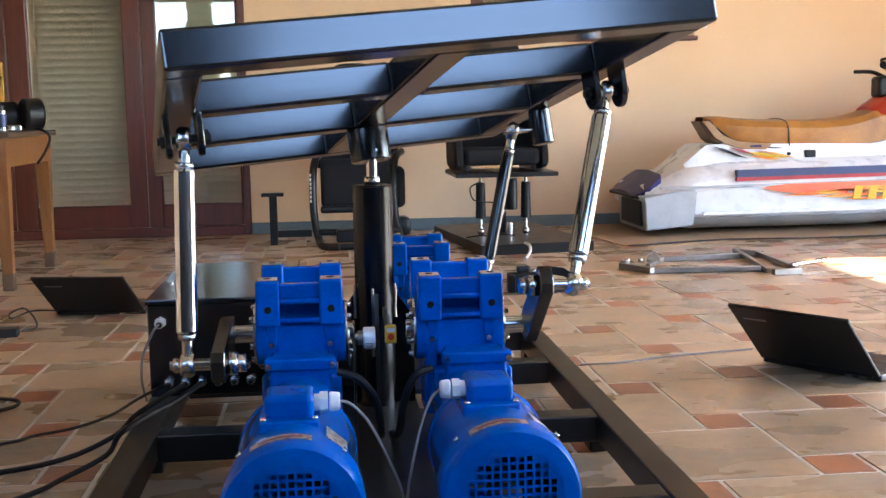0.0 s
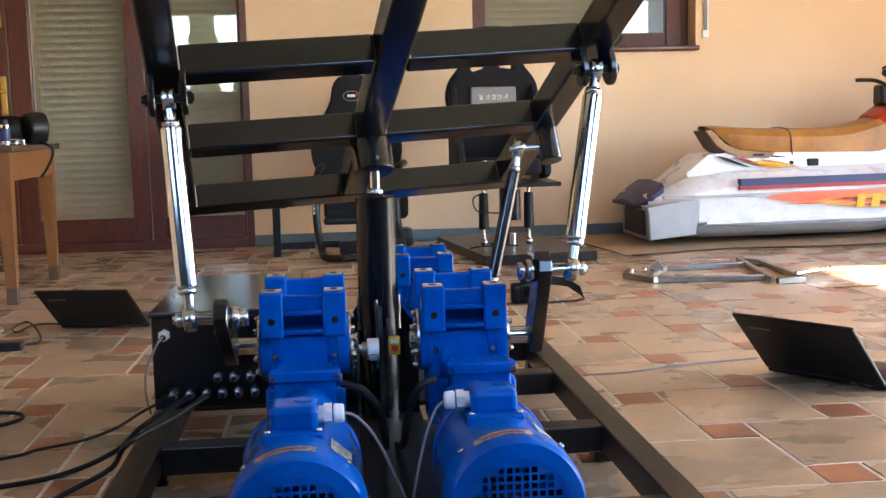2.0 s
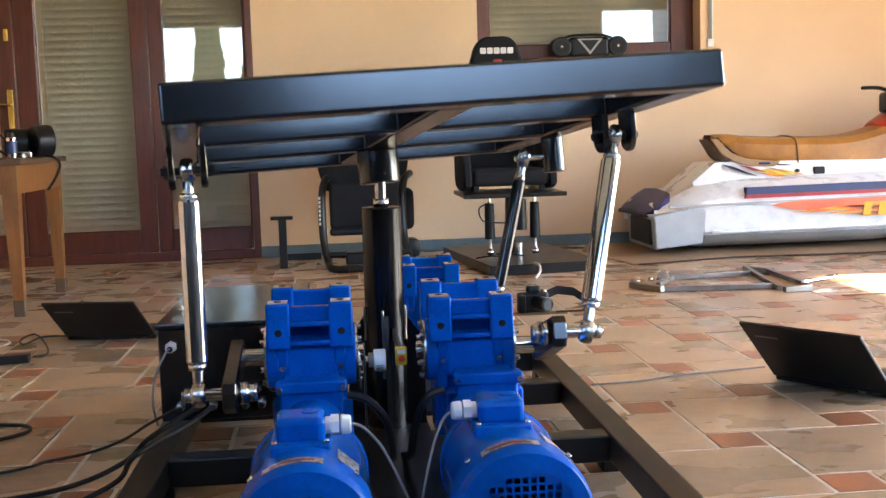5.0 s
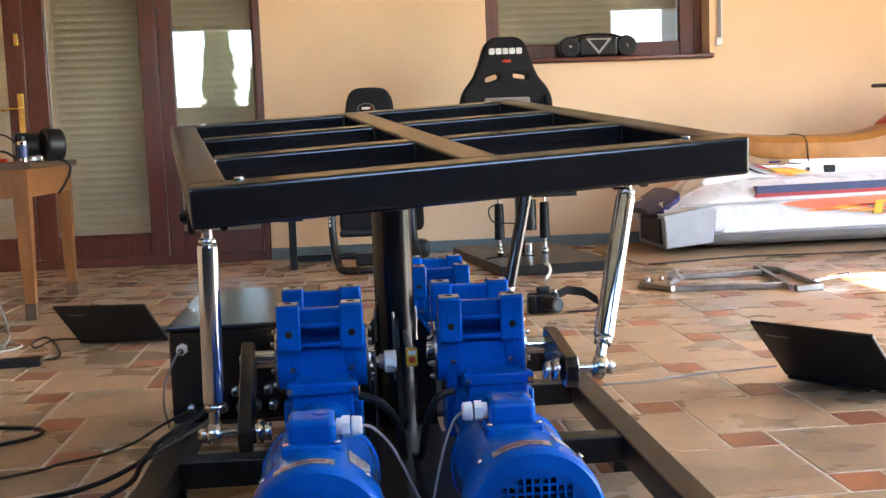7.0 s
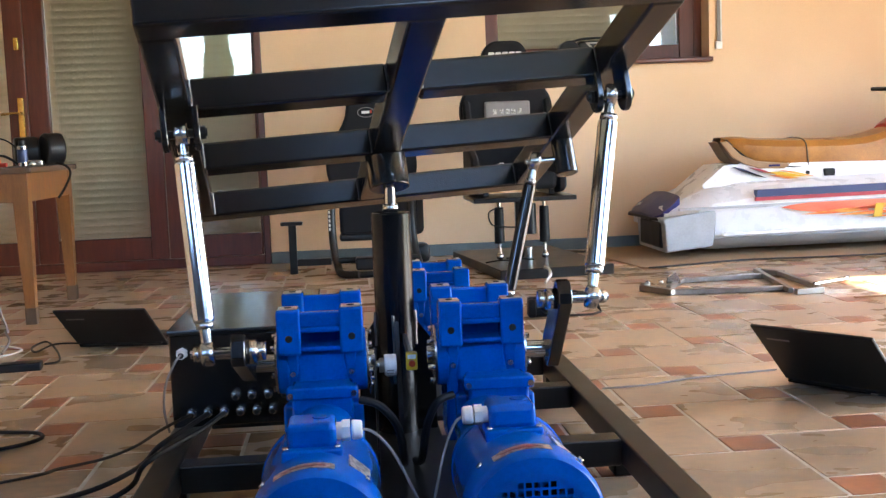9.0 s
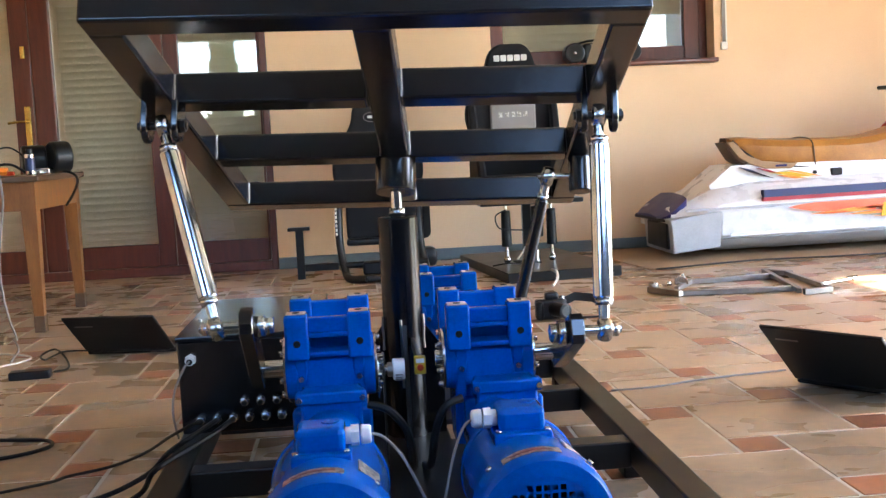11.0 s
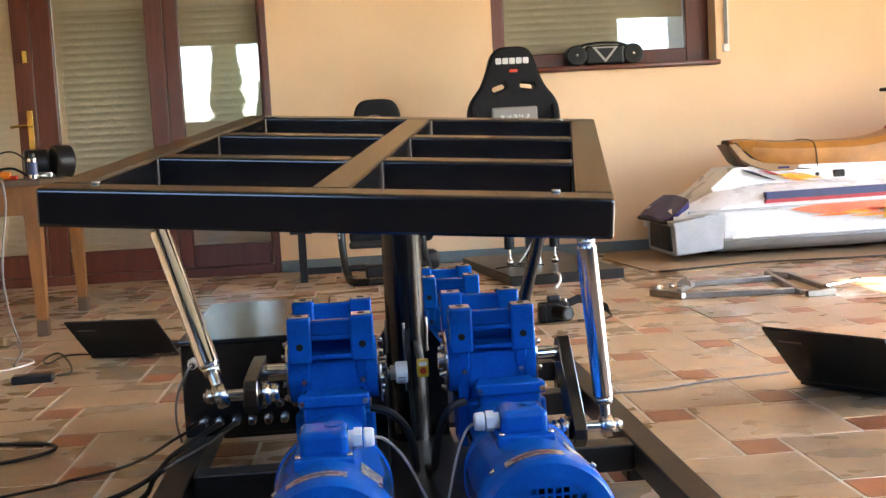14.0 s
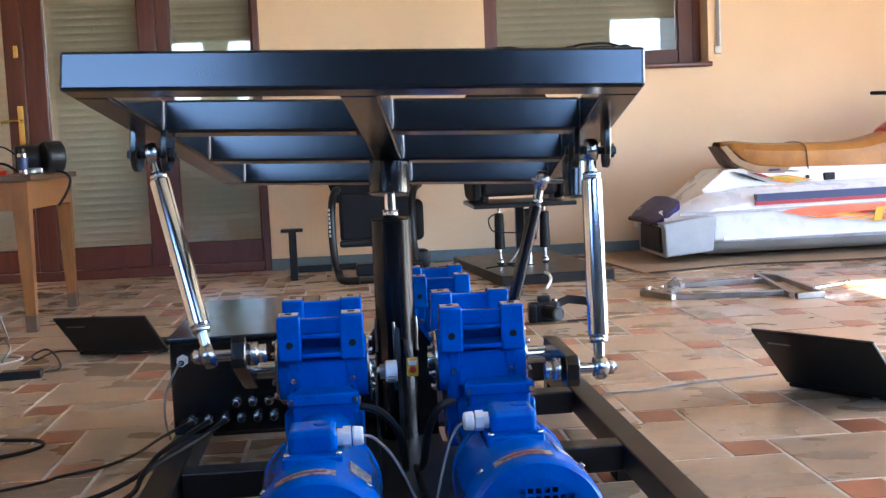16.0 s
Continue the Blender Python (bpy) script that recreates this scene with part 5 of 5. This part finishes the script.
def table_things():
    d = thing("game_wheel", (-1.42, 5.20, 0.70), "black round controller drums lying on the table", "game controller")
    part("drum", one(rod, (0.03, -0.02, 0.075), (0.10, 0.03, 0.075), 0.075, n=28, bev=0.012), PLASTIC, d)
    part("drum", one(rod, (-0.10, -0.02, 0.070), (0.0, 0.02, 0.070), 0.066, n=28, bev=0.012), PLASTIC, d)
    part("clamp", one(box, (-0.04, -0.12, 0.0), (0.05, -0.05, 0.03), 0.006, 2), ZINC, d)
    c = thing("spray_can", (-1.437, 5.02, 0.70), "blue and silver spray can on the table", "can")
    part("can_body", one(rod, (0, 0, 0), (0, 0, 0.095), 0.022, n=24, bev=0.004), CHROME, c)
    part("can_sleeve", one(rod, (0, 0, 0.02), (0, 0, 0.078), 0.0226, n=24), NAVY, c)
    part("can_cap", one(rod, (0, 0, 0.095), (0, 0, 0.118), 0.014, n=16, bev=0.003), PLASTIC, c)
    cable("table_cable", [(-1.42, 5.20, 0.708), (-1.34, 5.18, 0.712), (-1.285, 5.16, 0.695), (-1.272, 5.17, 0.66), (-1.30, 5.18, 0.60), (-1.335, 5.18, 0.55)], 0.006, RUBBER, "black cable hanging over the table edge")
    cable("table_cable", [(-1.55, 5.1, 0.708), (-1.60, 5.05, 0.75), (-1.68, 5.1, 0.76), (-1.72, 5.0, 0.71)], 0.005, RUBBER, "black cable tangled on the table")
    p = thing("pliers", (-1.62, 4.98, 0.70), "red-handled pliers lying on the table", "tool")
    part("handle", one(tube, [(0, 0, 0.012), (0.05, 0.02, 0.012), (0.12, 0.01, 0.012)], 0.010), RED, p)
    part("jaw", one(box, (-0.05, -0.012, 0.004), (0.0, 0.012, 0.018), 0.003), RAWSTEEL, p)
    b = thing("tool_case", (-1.80, 5.2, 0.70), "small dark tool case among clutter on the table", "case")
    part("case_body", one(box, (-0.12, -0.08, 0), (0.10, 0.08, 0.05), 0.008, 2), PLASTIC, b)
    part("case_lid", one(box, (-0.12, -0.08, 0.052), (0.10, 0.08, 0.08), 0.008, 2), BLACK_MATT, b)

    cable("pale_cord", [(-1.585, 5.000, 0.708), (-1.550, 4.92, 0.712), (-1.523, 4.860, 0.688), (-1.520, 4.860, 0.580), (-1.548, 4.860, 0.409), (-1.558, 4.860, 0.260), (-1.528, 4.82, 0.100), (-1.468, 4.72, 0.012), (-1.485, 4.736, 0.006), (-1.389, 4.476, 0.006), (-1.331, 4.186, 0.006)], 0.005, GREYFAB, "pale grey cord hanging from the table to the tiles")
    cable("table_cable", [(-1.66, 5.08, 0.71), (-1.64, 5.10, 0.80), (-1.56, 5.12, 0.83), (-1.50, 5.14, 0.79), (-1.47, 5.16, 0.73)], 0.004, RUBBER, "thin black wire looped above the table")
    cable("table_cable", [(-1.70, 5.02, 0.71), (-1.62, 5.06, 0.745), (-1.54, 5.08, 0.752), (-1.48, 5.10, 0.712)], 0.006, RUBBER, "black cable tangled on the table")
    k = thing("orange_tool", (-1.565, 5.000, 0.70), "orange-handled hand tool at the table edge", "tool")
    part("grip", one(tube, [(-0.09, 0.02, 0.022), (-0.02, 0.0, 0.024), (0.035, 0.0, 0.020)], 0.019), ORANGE, k, "orange plastic grip")
    part("shaft", one(rod, (-0.16, 0.04, 0.02), (-0.09, 0.02, 0.02), 0.006), RAWSTEEL, k)


table_things()


def portable_radio():
    r = thing("portable_radio", (1.655, 6.985, 1.2225), "black portable stereo radio on the window sill", "radio")
    part("body", one(box, (-0.13, -0.02, 0.0), (0.13, 0.10, 0.125), 0.02, 3), PLASTIC, r)
    for sx in (-1, 1):
        p = part("speaker", one(rod, (sx * 0.185, -0.022, 0.065), (sx * 0.185, 0.09, 0.065), 0.066, n=28, bev=0.010), PLASTIC, r)
        part("cone", one(rod, (sx * 0.185, -0.024, 0.065), (sx * 0.185, -0.0225, 0.065), 0.045, n=24), RUBBER, p)
        part("dust_cap", one(ball, (sx * 0.185, -0.022, 0.065), 0.012, 12, 8), ZINC, p)
    bm = B()
    prism(bm, [(-0.085, 0.115), (0.085, 0.115), (0.0, 0.012)], 1, -0.026, -0.0205, 0.003)
    v = part("front_panel", bm, RAWSTEEL, r, "silver V-shaped panel")
    bm = B()
    prism(bm, [(-0.060, 0.105), (0.060, 0.105), (0.0, 0.035)], 1, -0.029, -0.0262, 0.002)
    part("panel_inset", bm, PLASTIC, v)
    part("handle", one(tube, [(-0.17, 0.04, 0.12), (-0.10, 0.04, 0.140), (0.0, 0.04, 0.145), (0.10, 0.04, 0.140), (0.17, 0.04, 0.12)], 0.008), PLASTIC, r)


portable_radio()


def power_brick():
    p = thing("power_brick", (-1.165, 3.86, 0.0), "black laptop power supply on the tiles", "power supply")
    part("case", one(box, (-0.07, -0.028, 0.0), (0.07, 0.028, 0.03), 0.006, 2, Matrix.Rotation(radians(6), 4, "Z")), PLASTIC, p)


power_brick()
cable("laptop_cable", [(-1.09, 3.885, 0.015), (-1.066, 3.95, 0.008), (-1.082, 4.05, 0.005), (-1.15, 4.25, 0.005), (-1.23, 4.42, 0.005), (-1.25, 4.30, 0.005), (-1.20, 4.17, 0.009), (-1.17, 4.30, 0.012), (-1.10, 4.33, 0.008), (-1.04, 4.27, 0.012)], 0.0038, RUBBER, "thin black laptop cable looped on the tiles")
cable("network_cable", [(0.718, 3.071, 0.005), (0.853, 3.081, 0.005), (1.007, 3.134, 0.005), (1.156, 3.160, 0.005), (1.289, 3.182, 0.005)], 0.0030, GREYFAB, "pale network cable over the tiles to a laptop")
cable("floor_cable", [(-1.25, 3.05, 0.006), (-1.0, 2.98, 0.006), (-0.86, 2.94, 0.006), (-0.84, 2.86, 0.006), (-0.95, 2.78, 0.006), (-1.2, 2.74, 0.006)], 0.0052, RUBBER, "black cable looped on the tiles")
cable("white_wire", [(-1.44, 4.4, 0.004), (-1.30, 4.30, 0.005), (-1.28, 4.2, 0.005), (-1.36, 4.1, 0.005), (-1.5, 4.05, 0.004)], 0.004, WHITE, "thin white wire on the tiles")


# ---- outside, behind the viewer: seen in the door glass ----
def clump_mesh(name, placed, material):
    """Many small rounded clumps in one mesh; placed: their matrices."""
    bm = B()
    bmesh.ops.create_icosphere(bm, subdivisions=1, radius=1.0)
    base, tri = [v.co.copy() for v in bm.verts], [[v.index for v in f.verts] for f in bm.faces]
    bm.free()
    verts, faces = [], []
    for m in placed:
        k = len(verts)
        verts += [tuple(m @ c) for c in base]
        faces += [tuple(k + i for i in f) for f in tri]
    me = bpy.data.meshes.new(name)
    me.from_pydata(verts, [], faces)
    me.materials.append(material)
    return me


def conifer(x, y, h, seed, lean=0.0):
    rng = random.Random(seed)
    t = thing("conifer_tree", (x, y, -0.16), "tall narrow green conifer in the garden", "tree", "garden conifers")
    part("trunk", one(rod, (0, 0, 0), (lean, 0, h * 0.96), 0.10, 0.01, n=10), BARK, t)
    placed = []
    for k in range(2200):
        u = rng.random() ** 0.8
        z = 0.1 + u * h * 0.95
        r = (0.50 * (1 - u) ** 0.5 + 0.03) * math.sqrt(rng.random()) * (0.92 + 0.07 * math.sin(u * 43 + seed)) * rng.uniform(0.85, 1.15) * h / 4.2
        a = rng.random() * 2 * math.pi
        c = Vector((r * math.cos(a) + lean * u, r * math.sin(a), z))
        s = rng.uniform(0.025, 0.075)
        m = Matrix.Translation(c) @ Euler((rng.uniform(-0.5, 0.5), rng.uniform(-0.5, 0.5), a)).to_matrix().to_4x4() @ Matrix.Diagonal((s * 0.7, s * 0.3, s * 1.7, 1))
        placed.append(m)
    new("crown", clump_mesh("crown", placed, LEAF)).parent = t


conifer(-2.22, -6.0, 3.55, 3)
conifer(-1.78, -9.5, 3.2, 7, 0.1)
conifer(-3.68, -9.5, 3.0, 9, -0.1)


def hedge():
    rng = random.Random(5)
    placed = []
    for k in range(2600):
        x, y, z = rng.uniform(-14, 12), rng.uniform(-11.6, -10.6), rng.random() ** 0.7 * (1.45 + 0.12 * math.sin(k))
        s = rng.uniform(0.10, 0.22)
        m = Matrix.Translation((x, y, z - 0.1)) @ Euler((rng.random() * 3, rng.random() * 3, 0)).to_matrix().to_4x4() @ Matrix.Diagonal((s, s * 0.6, s * 0.8, 1))
        placed.append(m)
    tagged(new("hedge", clump_mesh("hedge", placed, LEAF)), "clipped green garden hedge", "hedge", kind="stuff")


hedge()


def neighbour_house():
    h = thing("neighbour_house", (11.9, -16.0, -0.46), "grey-rendered house with a dark tiled roof across the garden", "house")
    part("wall", one(box, (-3.0, -4, -0.2), (6, 2, 3.3)), GREYWALL, h)
    bm = B()
    prism(bm, [(-3.4, 3.25), (-2.0, 3.75), (6.4, 3.75), (6.4, 3.25)], 1, -4.4, 2.3)
    part("roof", bm, SLATE, h, "dark slate roof")
    part("upper_wall", one(box, (-1.7, -4, 3.75), (6, 1.5, 6.2)), GREYWALL, h)
    part("upper_roof", one(box, (-2.0, -4.3, 6.2), (6.3, 1.9, 6.5)), SLATE, h)


neighbour_house()


# ---- floor tiles ----
def tiles():
    L, S, gap, ox, oy = 0.3426, 0.1233, 0.0098, 0.864, 2.519
    def piece(name, w, m):
        bm = B()
        box(bm, (gap / 2, gap / 2, -0.006), (w - gap / 2, w - gap / 2, 0.0), 0.0016)
        return finish(name, bm, m)
    big, small = piece("tile", L, TILE), piece("accent_tile", S, TILE_RED)
    rng = random.Random(4)
    made, rest = {"tile": 0, "accent_tile": 0}, {"tile": [], "accent_tile": []}
    spots = []
    for i in range(-30, 40):
        for j in range(-40, 40):
            x, y = ox + i * L - j * S, oy + i * S + j * L
            if -3.88 < x < 5.15 and -0.39 < y < 6.99:
                spots.append((x, y))
    spots.sort(key=lambda p: (p[0] - 0.6) ** 2 + (p[1] - 3.8) ** 2)
    for x, y in spots:
        for name, me, px, py in (("tile", big, x, y), ("accent_tile", small, x, y - S)):
            z = rng.uniform(-0.0006, 0.0006)
            if made[name] < 290:
                ob = new(name, me)
                ob.parent, ob.location = floor, (px, py, z)
                made[name] += 1
            else:
                rest[name].append((px, py, z, L if name == "tile" else S))
    for name, m in (("tile", TILE), ("accent_tile", TILE_RED)):
        verts, faces = [], []
        for px, py, z, w in rest[name]:
            b = len(verts)
            a, c = gap / 2, w - gap / 2
            verts += [(px + p, py + q, z + h) for h in (-0.006, 0.0) for p, q in ((a, a), (c, a), (c, c), (a, c))]
            faces += [(b + 4, b + 5, b + 6, b + 7)] + [(b + k, b + (k + 1) % 4, b + 4 + (k + 1) % 4, b + 4 + k) for k in range(4)]
        me = bpy.data.meshes.new(name + "s_beyond")
        me.from_pydata(verts, [], faces)
        me.materials.append(m)
        ob = new(name + "s_beyond", me)
        ob.parent = floor
        tagged(ob, kind="stuff")


tiles()


# ---- what moves ----
def spline(rows, t):
    """Angles between the rows, by cubic Hermite with slopes from the neighbours."""
    ts = [r[0] for r in rows]
    k = max(i for i in range(len(ts)) if ts[i] <= t + 1e-9)
    if k == len(ts) - 1:
        return rows[-1][1:]
    def slope(i, c):
        a, b = max(i - 1, 0), min(i + 1, len(ts) - 1)
        if a == i or b == i:
            return (rows[b][c] - rows[a][c]) / (ts[b] - ts[a])
        h0, h1 = ts[i] - ts[a], ts[b] - ts[i]
        d0, d1 = (rows[i][c] - rows[a][c]) / h0, (rows[b][c] - rows[i][c]) / h1
        return (d0 * h1 + d1 * h0) / (h0 + h1)
    h = ts[k + 1] - ts[k]
    u = (t - ts[k]) / h
    out = []
    for c in (1, 2, 3):
        p, q, m, n = rows[k][c], rows[k + 1][c], slope(k, c) * h, slope(k + 1, c) * h
        out.append((2 * u ** 3 - 3 * u * u + 1) * p + (u ** 3 - 2 * u * u + u) * m + (3 * u * u - 2 * u ** 3) * q + (u ** 3 - u * u) * n)
    return out


def tilt(t):
    y, p, r = spline(TILTS, t)
    return Matrix.Translation(JOINT) @ Matrix.Rotation(radians(y), 4, "Z") @ Matrix.Rotation(radians(p), 4, "X") @ Matrix.Rotation(radians(r), 4, "Y")


def crank_angle(shaft, pin_x, top, length):
    """The angle at which the crank's pin lies one rod's length from the upper joint, on the viewer's side."""
    dy, dz, dx = top.y - shaft.y, top.z - shaft.z, top.x - pin_x
    d = math.hypot(dy, dz)
    reach = length ** 2 - dx ** 2
    c = (CRANK_R ** 2 + d * d - reach) / (2 * CRANK_R * d)
    return math.atan2(dz, dy) + math.acos(max(-1, min(1, c)))


def motions():
    steps = [0.1 * k for k in range(161)]
    walk(frame_top, [(t, tilt(t)) for t in steps])
    for shaft, pin_x, tp, length, arm, bar in ((LEFT_AT, PIN_LEFT, TOP_LEFT, ROD_LEN, crank_left, rod_left),
                                               (RIGHT_AT, PIN_RIGHT, TOP_RIGHT, ROD_LEN, crank_right, rod_right),
                                               (REAR_AT, PIN_REAR, TOP_REAR, REAR_LEN, crank_rear, rod_rear)):
        turn, ride = [], []
        for t in steps:
            top = tilt(t) @ tp
            a = crank_angle(shaft, pin_x, top, length)
            turn.append((t, Matrix.Rotation(a, 4, "X")))
            pin = Vector((pin_x, shaft.y + CRANK_R * math.cos(a), shaft.z + CRANK_R * math.sin(a)))
            z = (top - pin).normalized()
            x = Vector((1, 0, 0))
            x = (x - z * x.dot(z)).normalized()
            y = z.cross(x)
            ride.append((t, Matrix.Translation(pin) @ Matrix((x, y, z)).transposed().to_4x4()))
        walk(arm, turn)
        walk(bar, ride)


motions()
